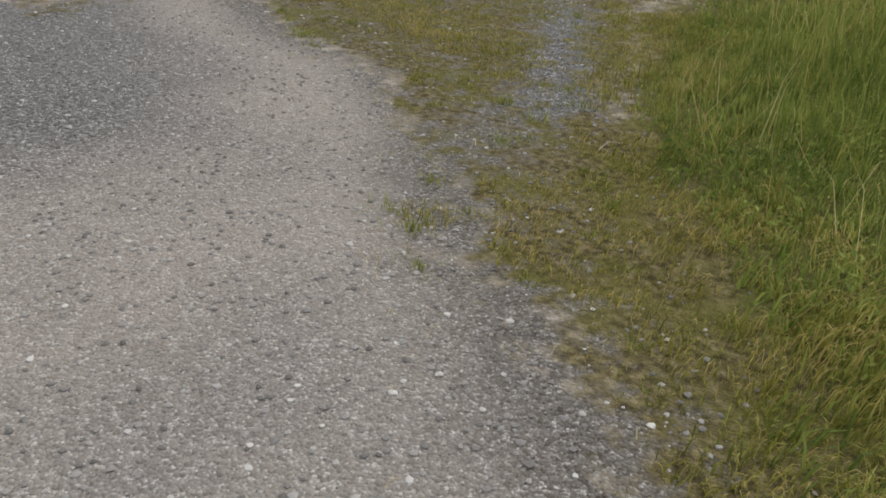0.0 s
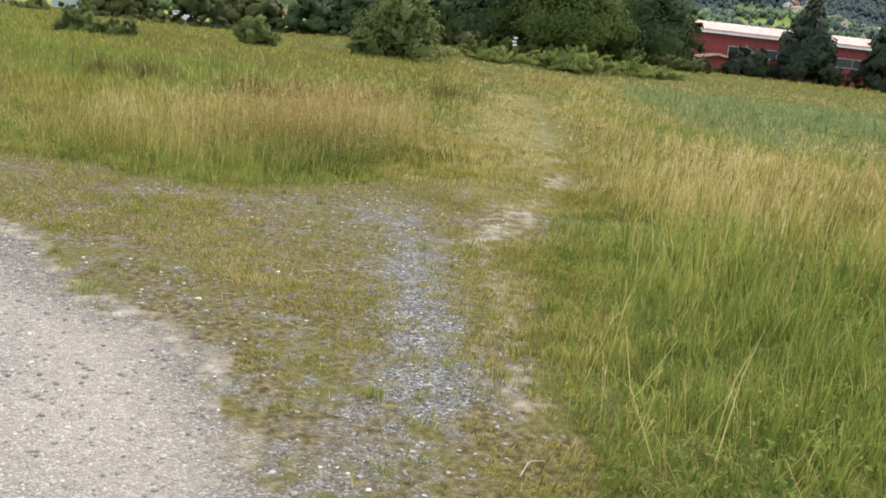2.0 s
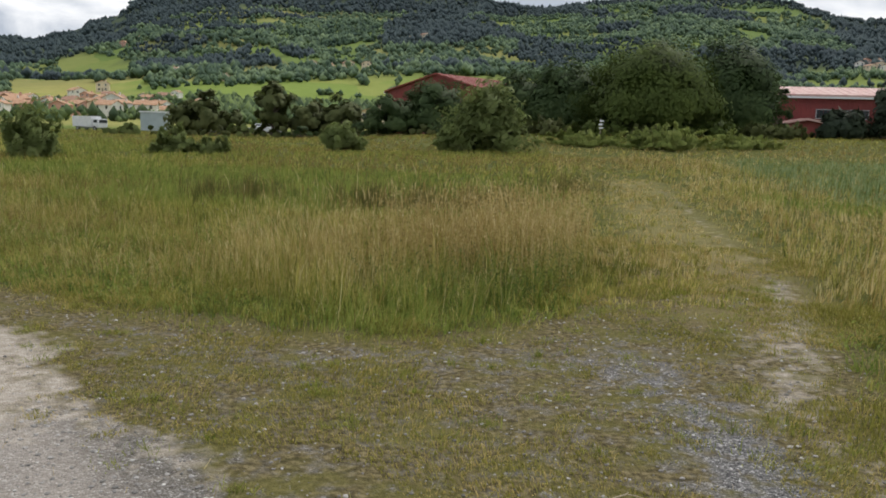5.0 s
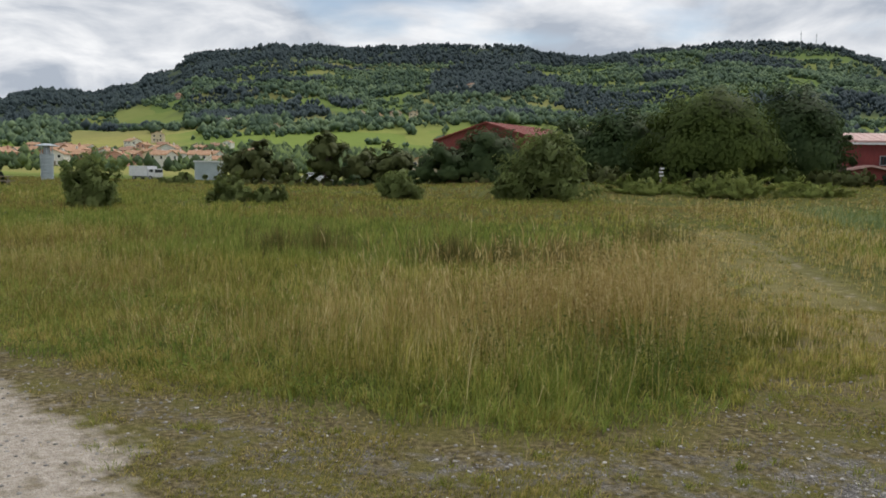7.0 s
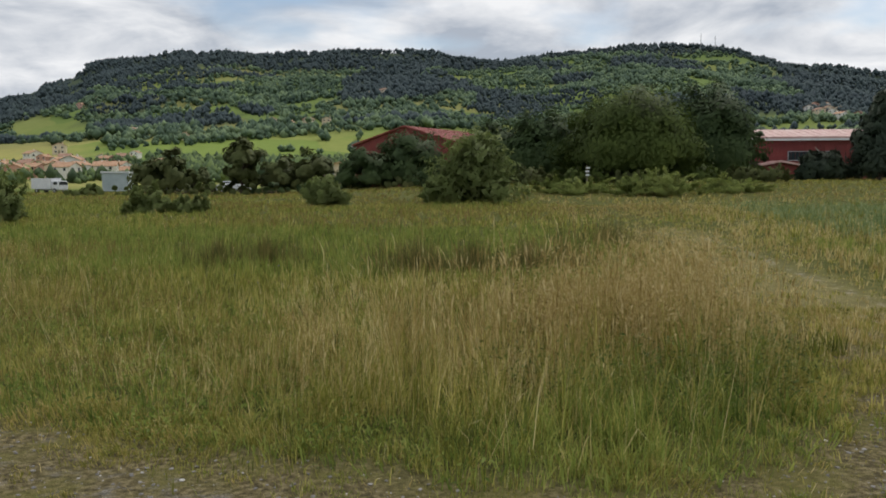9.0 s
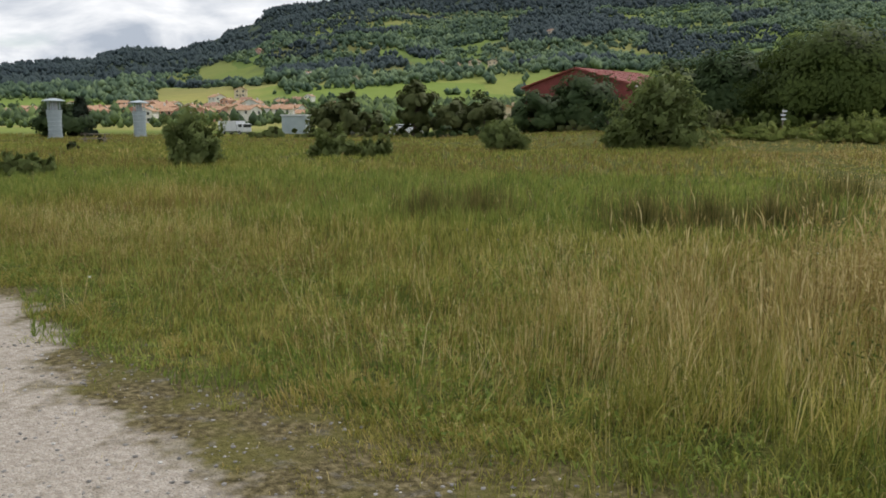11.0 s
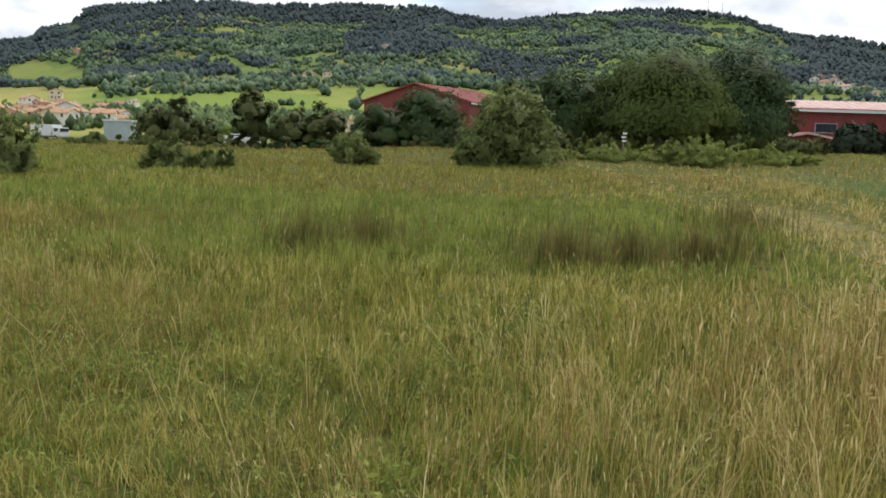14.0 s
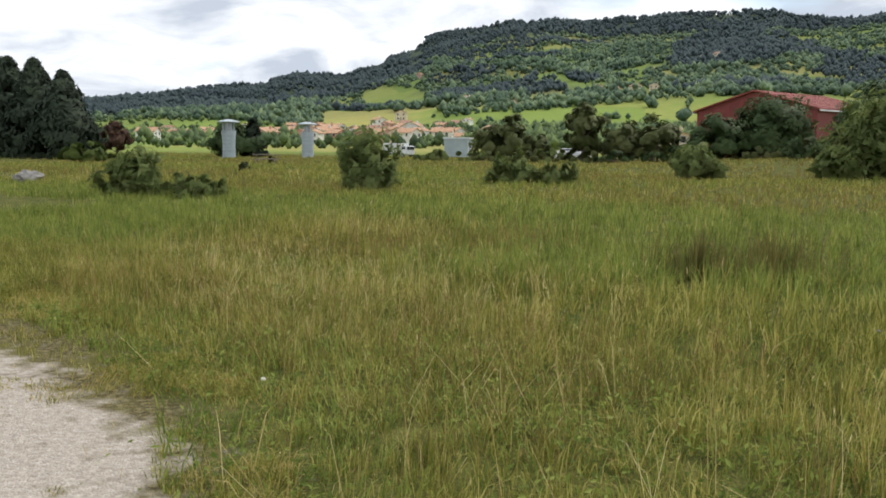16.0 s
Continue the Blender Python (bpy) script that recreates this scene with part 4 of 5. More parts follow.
def vent_tower(x, y):
    ob = thing("lookout_tower", x, y, 0, "pale grey-blue waisted tower with banded base and a mushroom cap", "tower", "pale towers")
    bm = bmesh.new()
    rings = [(0.80, -0.2), (0.80, 0.12)]
    for k in range(7):
        z0, r0 = 0.12 + k * 0.4, 0.69 - 0.06 * math.sin(math.pi * k / 6) + 0.012 * k
        rings += [(r0, z0 + 0.02), (r0 + 0.015, z0 + 0.34), (r0 + 0.07, z0 + 0.36), (r0 + 0.07, z0 + 0.40)]
    lathe(bm, rings, 24)
    part("body", bm, TOWER_PAINT, ob)
    bm = bmesh.new()
    lathe(bm, [(0.42, 2.90), (0.36, 3.84)], 16)
    part("core", bm, GREY_METAL, ob)
    for k in range(6):
        bm = bmesh.new()
        a = k * math.pi / 3
        box(bm, 0.06, 0.06, 0.92, 0.66 * math.cos(a), 0.66 * math.sin(a), 3.38)
        part("post", bm, TOWER_PAINT, ob)
    bm = bmesh.new()
    lathe(bm, [(0.6, 3.80), (1.16, 3.82), (1.18, 3.88), (0.8, 4.02), (0.3, 4.12), (0.02, 4.14)], 24)
    part("cap", bm, TOWER_PAINT, ob)
    return ob


vent_tower(-66.1, 80)
vent_tower(-62.7, 90)


def wheel(ob, x, y, r, wide=0.2):
    bm = bmesh.new()
    bmesh.ops.create_cone(bm, segments=20, radius1=r, radius2=r, depth=wide, cap_ends=True, matrix=Matrix.Rotation(math.pi / 2, 4, "X"))
    t = part("wheel", bm, RUBBER, ob)
    t.matrix_basis = pose(x, y, r)
    bm = bmesh.new()
    bmesh.ops.create_cone(bm, segments=16, radius1=r * 0.55, radius2=r * 0.5, depth=wide + 0.03, cap_ends=True, matrix=Matrix.Rotation(math.pi / 2, 4, "X"))
    part("rim", bm, GREY_METAL, t)


def truck(x, y, rz):
    ob = thing("truck", x, y, rz, "white box truck parked at the field edge", "truck")
    bm = bmesh.new()
    box(bm, 4.4, 2.2, 1.75, -0.7, 0, 1.55, 0.04)
    part("cargo_box", bm, WHITE_METAL, ob)
    bm = bmesh.new()
    box(bm, 1.5, 2.0, 1.5, 2.35, 0, 1.25, 0.2)
    cab = part("cab", bm, WHITE_METAL, ob)
    bm = bmesh.new()
    box(bm, 0.9, 2.04, 0.5, 2.4, 0, 1.62, 0.05)
    part("side_window", bm, DARK_GLASS, cab)
    bm = bmesh.new()
    box(bm, 0.05, 1.7, 0.55, 3.09, 0, 1.6)
    part("windscreen", bm, DARK_GLASS, cab)
    bm = bmesh.new()
    box(bm, 5.6, 0.9, 0.2, 0, 0, 0.55)
    part("chassis", bm, GREY_METAL, ob)
    for wx in (-1.8, 2.2):
        for wy in (-0.9, 0.9):
            wheel(ob, wx, wy, 0.4, 0.25)
    ob.matrix_basis = ob.matrix_basis @ Matrix.Scale(0.75, 4)
    return ob


truck(-57.6, 103, -20)


def car(x, y, rz, label):
    ob = thing("car", x, y, rz, label, "car", "parked cars")
    bm = bmesh.new()
    prof = [(-2.1, 0.35), (2.1, 0.35), (2.15, 0.7), (1.2, 0.88), (0.6, 1.4), (-1.2, 1.42), (-1.9, 0.95), (-2.15, 0.8)]
    rows = [[bm.verts.new((px, s * (0.85 - 0.12 * (pz > 1)), pz)) for px, pz in prof] for s in (-1, 1)]
    bm.faces.new(rows[0]), bm.faces.new(rows[1][::-1])
    for k in range(8):
        bm.faces.new((rows[0][k], rows[1][k], rows[1][(k + 1) % 8], rows[0][(k + 1) % 8]))
    bmesh.ops.recalc_face_normals(bm, faces=bm.faces)
    bmesh.ops.bevel(bm, geom=list(bm.edges), offset=0.06, segments=2, affect="EDGES")
    body = part("body", bm, WHITE_METAL, ob)
    bm = bmesh.new()
    box(bm, 1.6, 1.58, 0.32, -0.35, 0, 1.17, 0.05)
    part("side_window", bm, DARK_GLASS, body)
    for wx in (-1.35, 1.35):
        for wy in (-0.78, 0.78):
            wheel(ob, wx, wy, 0.31)
    return ob


car(-41.8, 103, 70, "white parked car half hidden by the hedge")
car(-34.6, 103, 10, "white parked van behind the hedge")

# ---- trees and bushes ----
TREES = (
    ("willow_tree", 9.1, 80, 13.2, 9.2, "dome", LEAF_WILLOW, "broad rounded willow with yellow-green foliage", 48000, 0.17, 0.0),
    ("round_tree", 17.6, 86, 9.0, 10.3, "dome", LEAF_DARK, "tall rounded dark olive-green tree", 30000, 0.18, 0.0),
    ("dark_tree", 2.2, 87, 9.0, 7.7, "dome", LEAF_DARK, "dense dark green broadleaf tree beside the willow", 15000, 0.23, 0.0),
    ("dark_tree", -3.2, 88, 8.0, 6.8, "dome", LEAF_DARK, "dense dark green broadleaf tree beside the willow", 13000, 0.23, 0.0),
    ("slim_tree", 24.0, 95, 2.6, 7.6, "dome", LEAF_DARK, "slim dark tree beside the factory hall", 2500, 0.28, 0.0),
    ("dark_tree", -12.0, 90, 8.8, 6.3, "dome", LEAF_DARK, "rounded dark green tree in front of the warehouse", 14000, 0.19, 0.0),
    ("dark_bush", -16.4, 88, 6.4, 4.6, "dome", LEAF_DARK, "low dark green bush in front of the warehouse", 8000, 0.19, 0.0),
    ("willow_bush", -4.5, 52, 5.4, 3.7, "shoots", LEAF_PALE, "feathery pale green willow bush in the meadow", 18000, 0.12, 0.0),
    ("willow_bush", -6.6, 51.5, 2.4, 1.6, "shoots", LEAF_PALE, "low feathery willow bush in the meadow", 3500, 0.15, 0.0),
    ("lone_tree", -30.0, 91, 4.4, 6.4, "round", LEAF_BROWN, "upright dark tree standing above the hedge", 4500, 0.26, 0.8),
    ("shrub", -27.2, 95, 4.6, 4.8, "dome", LEAF_BROWN, "brownish green shrub behind the hedge", 3800, 0.26, 0.0),
    ("shrub", -23.3, 95, 5.8, 4.9, "dome", LEAF_BROWN, "brownish green shrub behind the hedge", 4500, 0.26, 0.0),
    ("hedge_tree", -41.3, 100, 4.6, 5.9, "dome", LEAF_BROWN, "dark hedge tree at the field edge", 3500, 0.28, 0.0),
    ("hedge_tree", -44.2, 100, 4.8, 4.3, "dome", LEAF_BROWN, "dark hedge tree at the field edge", 3200, 0.28, 0.0),
    ("hedge_tree", -38.2, 101, 4.0, 3.3, "dome", LEAF_BROWN, "low hedge tree at the field edge", 2600, 0.28, 0.0),
    ("willow_shrub", -20.4, 30, 2.0, 1.8, "shoots", LEAF_PALE, "round green willow shrub standing alone in the meadow", 12000, 0.07, 0.0),
    ("willow_shrub", -18.3, 38.5, 2.4, 1.1, "shoots", LEAF_PALE, "low willow shrub in the meadow", 6000, 0.075, 0.0),
    ("willow_shrub", -16.6, 38.5, 1.9, 0.75, "shoots", LEAF_PALE, "low spreading shrub in the meadow", 5000, 0.075, 0.0),
    ("willow_shrub", -12.7, 49, 3.3, 1.6, "shoots", LEAF_PALE, "low willow shrub in the meadow", 8000, 0.085, 0.0),
    ("willow_shrub", -24.6, 24, 2.1, 1.3, "shoots", LEAF_PALE, "spreading willow shrub in the meadow", 10000, 0.065, 0.0),
    ("willow_shrub", -22.9, 24.4, 2.2, 0.62, "shoots", LEAF_PALE, "low spreading willow shrub in the meadow", 3800, 0.075, 0.0),
    ("bramble", 7.4, 59, 7.0, 1.4, "shoots", BRAMBLE, "bramble mound at the end of the path", 13000, 0.085, 0.0),
    ("bramble", 2.0, 61, 6.5, 1.0, "shoots", BRAMBLE, "low bramble mound under the large trees", 9000, 0.09, 0.0),
    ("bramble", 13.0, 62, 6.5, 0.9, "shoots", BRAMBLE, "low brownish bramble mound before the trees", 8000, 0.09, 0.0),
    ("conifer", 33.1, 85, 7.0, 8.3, "cone", LEAF_PINE, "tall dark conifer in front of the factory hall", 15300, 0.2, 0.4),
    ("conifer", 41.3, 85, 5.8, 8.0, "cone", LEAF_PINE, "tall dark conifer in front of the factory hall", 13600, 0.2, 0.4),
    ("conifer", 27.5, 85, 4.6, 3.2, "dome", LEAF_PINE, "low dark conifer in front of the factory hall", 4000, 0.30, 0.0),
    ("willow_tree", 51.8, 80, 8.5, 8.8, "dome", LEAF_WILLOW, "light green willow beyond the meadow", 9000, 0.30, 0.0),
    ("roadside_tree", 53.7, 100, 4.0, 6.6, "round", LEAF_BROWN, "open roadside tree beyond the meadow", 2200, 0.28, 1.0),
    ("bush", 42.4, 75, 3.8, 2.8, "dome", LEAF_WILLOW, "rounded green bush beyond the meadow", 3500, 0.22, 0.0),
    ("pine_tree", -68.0, 60, 7.0, 7.6, "cone", LEAF_PINE, "tall dark pine at the edge of the meadow", 15300, 0.2, 0.2),
    ("pine_tree", -72.5, 61, 7.5, 8.9, "cone", LEAF_PINE, "tall dark pine at the edge of the meadow", 15300, 0.2, 0.2),
    ("pine_tree", -78.5, 63, 8.5, 9.4, "cone", LEAF_PINE, "tall dark pine at the edge of the meadow", 15300, 0.2, 0.2),
    ("pine_tree", -85.0, 62, 9.0, 9.4, "cone", LEAF_PINE, "tall dark pine at the edge of the meadow", 11900, 0.2, 0.2),
    ("bush", -56.9, 52, 4.6, 1.7, "dome", LEAF_WILLOW, "bright green bush before the pines", 4500, 0.16, 0.0),
    ("copper_tree", -61.9, 60, 2.4, 3.6, "round", LEAF_RED, "small copper-leaved tree beyond the meadow", 2200, 0.2, 0.5),
    ("dark_shrub", -35.3, 33, 0.9, 0.45, "dome", LEAF_DARK, "small dark shrub in the meadow", 800, 0.07, 0.0),
    ("cypress", -70.1, 86, 5.6, 5.0, "dome", LEAF_DARK, "dark evergreen behind the pale tower", 5000, 0.28, 0.0),
    ("cypress", -68.2, 87, 3.2, 4.4, "cone", LEAF_PINE, "dark evergreen behind the pale tower", 3000, 0.28, 0.0),
)
for k, (name, x, y, w, h, form, leaf, label, n, size, base) in enumerate(TREES):
    tree(name, x, y, w, h, form, leaf, label, "bush" if ("bush" in name or "shrub" in name or "bramble" in name) else "tree", n, size, base, seed=100 + k, long=3.2 if leaf in (LEAF_PALE, LEAF_PINE, BRAMBLE) else 1.9, turn=0.5 if leaf in (LEAF_PALE, LEAF_PINE, BRAMBLE) else 0.2)

for k in range(19):
    hx = -46 + k * 2.6 + rnd.uniform(-0.8, 0.8)
    tree("hedge_bush", hx, 88 + rnd.uniform(-3, 3), rnd.uniform(3.6, 5.2), rnd.uniform(1.1, 2.0), "dome", rnd.choice((LEAF_DARK, LEAF_BROWN, LEAF_PALE)),
         "low bush of the hedge along the meadow edge", "bush", 1500, 0.22, 0, seed=300 + k, group="hedge along the meadow")
for k in range(11):
    hx = -9 + k * 2.9 + rnd.uniform(-0.8, 0.8)
    tree("understorey_bush", hx, 75 + rnd.uniform(-2, 2), rnd.uniform(3.6, 5.0), rnd.uniform(1.0, 1.7), "shoots", rnd.choice((LEAF_DARK, LEAF_BROWN, LEAF_WILLOW)),
         "low bush growing under the large trees", "bush", 2200, 0.16, 0, seed=360 + k, group="bushes under the large trees")
tree("hedge_tree", -28.4, 110, 5.0, 4.4, "dome", LEAF_BROWN, "brownish hedge tree before the white building", "tree", 3000, 0.24, 0, seed=380)
for k in range(9):
    hx = 20 + k * 4.2 + rnd.uniform(-0.8, 0.8)
    tree("hedge_bush", hx, 88 + rnd.uniform(-2, 2), rnd.uniform(3.6, 5.2), rnd.uniform(1.0, 1.9), "dome", rnd.choice((LEAF_DARK, LEAF_BROWN)),
         "low dark bush under the conifers", "bush", 1500, 0.22, 0, seed=340 + k, group="bushes under the conifers")

# ---- small things in the meadow ----
post = thing("signpost", 3.2, 62, 0, "white-painted wooden signpost under the trees", "signpost", z=zat(3.2, 62))
bm = bmesh.new()
box(bm, 0.08, 0.08, 1.9, 0, 0, 0.9, 0.01)
part("pole", bm, WOOD, post)
for k, (zz, sx) in enumerate(((2.0, 0.08), (1.75, 0.0), (1.5, 0.06))):
    bm = bmesh.new()
    box(bm, 0.30, 0.04, 0.11, sx * 0.7, -0.08, zz - 0.3, 0.01)
    part("board", bm, WHITE_METAL, post)


def boulder(x, y, r, label):
    bm = bmesh.new()
    bmesh.ops.create_icosphere(bm, subdivisions=3, radius=r)
    for v in bm.verts:
        v.co *= 1 + 0.35 * noise.noise(v.co * 2.2 / r) + 0.1 * noise.noise(v.co * 6 / r)
        v.co.z *= 0.62
    me = bpy.data.meshes.new("boulder")
    bm.to_mesh(me)
    bm.free()
    me.materials.append(ROCK)
    ob = new("boulder", me)
    ob.matrix_basis = pose(x, y, zat(x, y) + r * 0.3)
    return tagged(ob, label, "boulder")


boulder(-33.3, 27.6, 0.5, "weathered grey boulder lying in the grass")
for bx, by, s in ((-34.3, 41.5, 1.0), (-44.7, 58.2, 1.0)):
    tree("clipped_shrub", bx, by, 0.75 * s, 0.7 * s, "dome", DARK_SHRUB, "small dark round shrub in the meadow", "bush", 900, 0.06, 0.1, seed=int(-bx), group="small round shrubs")

table = thing("picnic_table", -42.5, 54.5, 25, "weathered wooden picnic table with two benches", "table")
for k in range(4):
    bm = bmesh.new()
    box(bm, 1.8, 0.17, 0.04, 0, -0.27 + k * 0.18, 0.75, 0.005)
    part("tabletop_plank", bm, WOOD, table)
for s in (-1, 1):
    bm = bmesh.new()
    box(bm, 1.8, 0.26, 0.04, 0, s * 0.72, 0.45, 0.005)
    part("bench", bm, WOOD, table)
    bm = bmesh.new()
    limb(bm, (s * 0.65, -0.62, -0.05), (s * 0.65, 0.15, 0.73), 0.04, 0.04, 6, 0)
    limb(bm, (s * 0.65, 0.62, -0.05), (s * 0.65, -0.15, 0.73), 0.04, 0.04, 6, 0)
    box(bm, 0.05, 1.6, 0.08, s * 0.65, 0, 0.40)
    part("leg", bm, WOOD, table)

for mx, my, mh in ((330, 1440, 30), (352, 1436, 26)):
    mast = thing("mast", mx, my, 0, "thin grey mast on the ridge", "mast", "masts on the ridge")
    bm = bmesh.new()
    limb(bm, (0, 0, -2), (0, 0, mh), 0.7, 0.35, 6, 0)
    part("pole", bm, GREY_METAL, mast)
    bm = bmesh.new()
    box(bm, 4.5, 0.4, 0.4, 0, 0, mh * 0.85)
    part("crossarm", bm, GREY_METAL, mast)

pylon = thing("power_pylon", 136, 200, 20, "grey steel lattice power pylon beyond the trees", "pylon")
bm = bmesh.new()
levels = [(-2, 2.6), (7, 2.0), (14, 1.4), (20, 0.95), (25, 0.7), (29, 0.25)]
for (z0, h0), (z1, h1) in zip(levels, levels[1:]):
    for a in range(4):
        c0, c1 = (radians(45 + 90 * (a + k)) for k in (0, 1))
        p0, p1 = ((h0 * 1.41 * math.cos(c), h0 * 1.41 * math.sin(c), z0) for c in (c0, c1))
        q0, q1 = ((h1 * 1.41 * math.cos(c), h1 * 1.41 * math.sin(c), z1) for c in (c0, c1))
        limb(bm, p0, q0, 0.13, 0.12, 4, 0)
        limb(bm, p0, q1, 0.07, 0.07, 4, 0)
        limb(bm, p1, q0, 0.07, 0.07, 4, 0)
        limb(bm, q0, q1, 0.07, 0.07, 4, 0)
part("lattice", bm, GREY_METAL, pylon)
for zz, half in ((20, 3.6), (23.5, 3.0), (26.5, 2.4)):
    bm = bmesh.new()
    for s_ in (-1, 1):
        limb(bm, (s_ * 0.6, 0, zz), (s_ * half, 0, zz + 0.3), 0.12, 0.06, 4, 0)
        limb(bm, (s_ * 0.6, 0, zz + 1.1), (s_ * half, 0, zz + 0.3), 0.09, 0.05, 4, 0)
    part("crossarm", bm, GREY_METAL, pylon)

for tx_, ty_, tr in ((0.42, 0.55, 62), (-0.9, 3.0, 20), (0.3, 3.1, -35)):
    twig = thing("dry_twig", tx_, ty_, tr, "bent pale dry twig lying on the verge", "twig", "twigs on the verge")
    bm = bmesh.new()
    limb(bm, (-0.09, 0, 0.012), (0.02, 0.01, 0.03), 0.004, 0.0032, 6, 0.05, rnd)
    limb(bm, (0.02, 0.01, 0.03), (0.1, -0.03, 0.014), 0.0032, 0.002, 6, 0.05, rnd)
    part("stem", bm, DRY_WOOD, twig)
    bm = bmesh.new()
    limb(bm, (0.01, 0.01, 0.028), (0.05, 0.05, 0.02), 0.0024, 0.0014, 5, 0.05, rnd)
    part("shoot", bm, DRY_WOOD, twig)

flower = thing("mushroom", -9.7, 9.9, 0, "small white mushroom in short grass", "mushroom", z=zat(-9.7, 9.9) - 0.05)
flower.matrix_basis = flower.matrix_basis @ Matrix.Scale(0.6, 4)
bm = bmesh.new()
lathe(bm, [(0.010, -0.02), (0.008, 0.09), (0.009, 0.1)], 10)
part("stem", bm, PETAL, flower)
bm = bmesh.new()
lathe(bm, [(0.01, 0.09), (0.028, 0.093), (0.03, 0.10), (0.025, 0.113), (0.012, 0.122), (0.002, 0.124)], 16)
part("cap", bm, PETAL, flower)

PURPLE = plain_mat("purple_petal", (0.16, 0.07, 0.30), (0.28, 0.14, 0.46), 60, 0.7)
YELLOW = plain_mat("yellow_petal", (0.62, 0.48, 0.05), (0.80, 0.66, 0.12), 60, 0.7)
STEM = plain_mat("green_stem", (0.10, 0.14, 0.03), (0.18, 0.22, 0.06), 40, 0.7)


def wild_flower(x, y, tall, petal, label, r=0.016):
    """A thin stem with a green cup and a ring of narrow petals."""
    ob = thing("wild_flower", x, y, x * 90, label, "flower", "wild flowers in the meadow")
    bm = bmesh.new()
    limb(bm, (0, 0, -0.02), (0.02, 0.01, tall), 0.002, 0.0014, 5, 0.03, random.Random(int(tall * 1000)))
    part("stem", bm, STEM, ob)
    bm = bmesh.new()
    lathe(bm, [(0.002, tall - 0.012), (r * 0.5, tall - 0.006), (r * 0.45, tall + 0.004), (0.002, tall + 0.007)], 8, 0.02, 0.01)
    part("cup", bm, STEM, ob)
    bm = bmesh.new()
    for k in range(14):
        a = k * 2 * math.pi / 14
        c, s_ = math.cos(a), math.sin(a)
        up = 0.4 + 0.25 * (k % 2)
        pts = ((0, 0, 0), (r * 0.7 * c - 0.12 * r * s_, r * 0.7 * s_ + 0.12 * r * c, r * up * 0.6), (r * 1.15 * c, r * 1.15 * s_, r * up), (r * 0.7 * c + 0.12 * r * s_, r * 0.7 * s_ - 0.12 * r * c, r * up * 0.6))
        bm.faces.new([bm.verts.new((0.02 + px, 0.01 + py, tall + pz)) for px, py, pz in pts])
    part("petals", bm, petal, ob)
    return ob


for fx_, fy_, tall, petal, label in (
        (-6.09, 11.17, 0.44, PURPLE, "purple knapweed flower standing in the meadow grass"),
        (-5.81, 12.08, 0.46, PURPLE, "purple knapweed flower standing in the meadow grass"),
        (-5.65, 10.57, 0.43, PURPLE, "purple knapweed flower standing in the meadow grass"),
        (-2.96, 9.77, 0.52, PETAL, "white flower head above the dry grass"),
        (-5.93, 9.76, 0.33, YELLOW, "small yellow flower low in the grass")):
    wild_flower(fx_, fy_, tall, petal, label)

paper = bmesh.new()
bmesh.ops.create_grid(paper, x_segments=9, y_segments=7, size=0.5)
for v in paper.verts:
    v.co = Vector((v.co.x * 0.13, v.co.y * 0.1, 0.045 + 0.05 * noise.noise(v.co * 5.0) + 0.03 * noise.noise(v.co * 11.0 + Vector((3, 1, 0)))))
bmesh.ops.solidify(paper, geom=paper.faces[:], thickness=0.0015)
paper_me = bpy.data.meshes.new("paper_litter")
paper.to_mesh(paper_me)
paper.free()
paper_me.materials.append(PETAL)
litter = new("paper_litter", paper_me)
litter.matrix_basis = pose(2.03, 0.54, zat(2.03, 0.54), 35, 10, 40)
tagged(litter, "crumpled white paper caught in the grass", "paper")

# ---- grass and gravel ----


def zone(rng, count, x0, x1, y0, y1):
    return rng.uniform(x0, x1, count), rng.uniform(y0, y1, count)


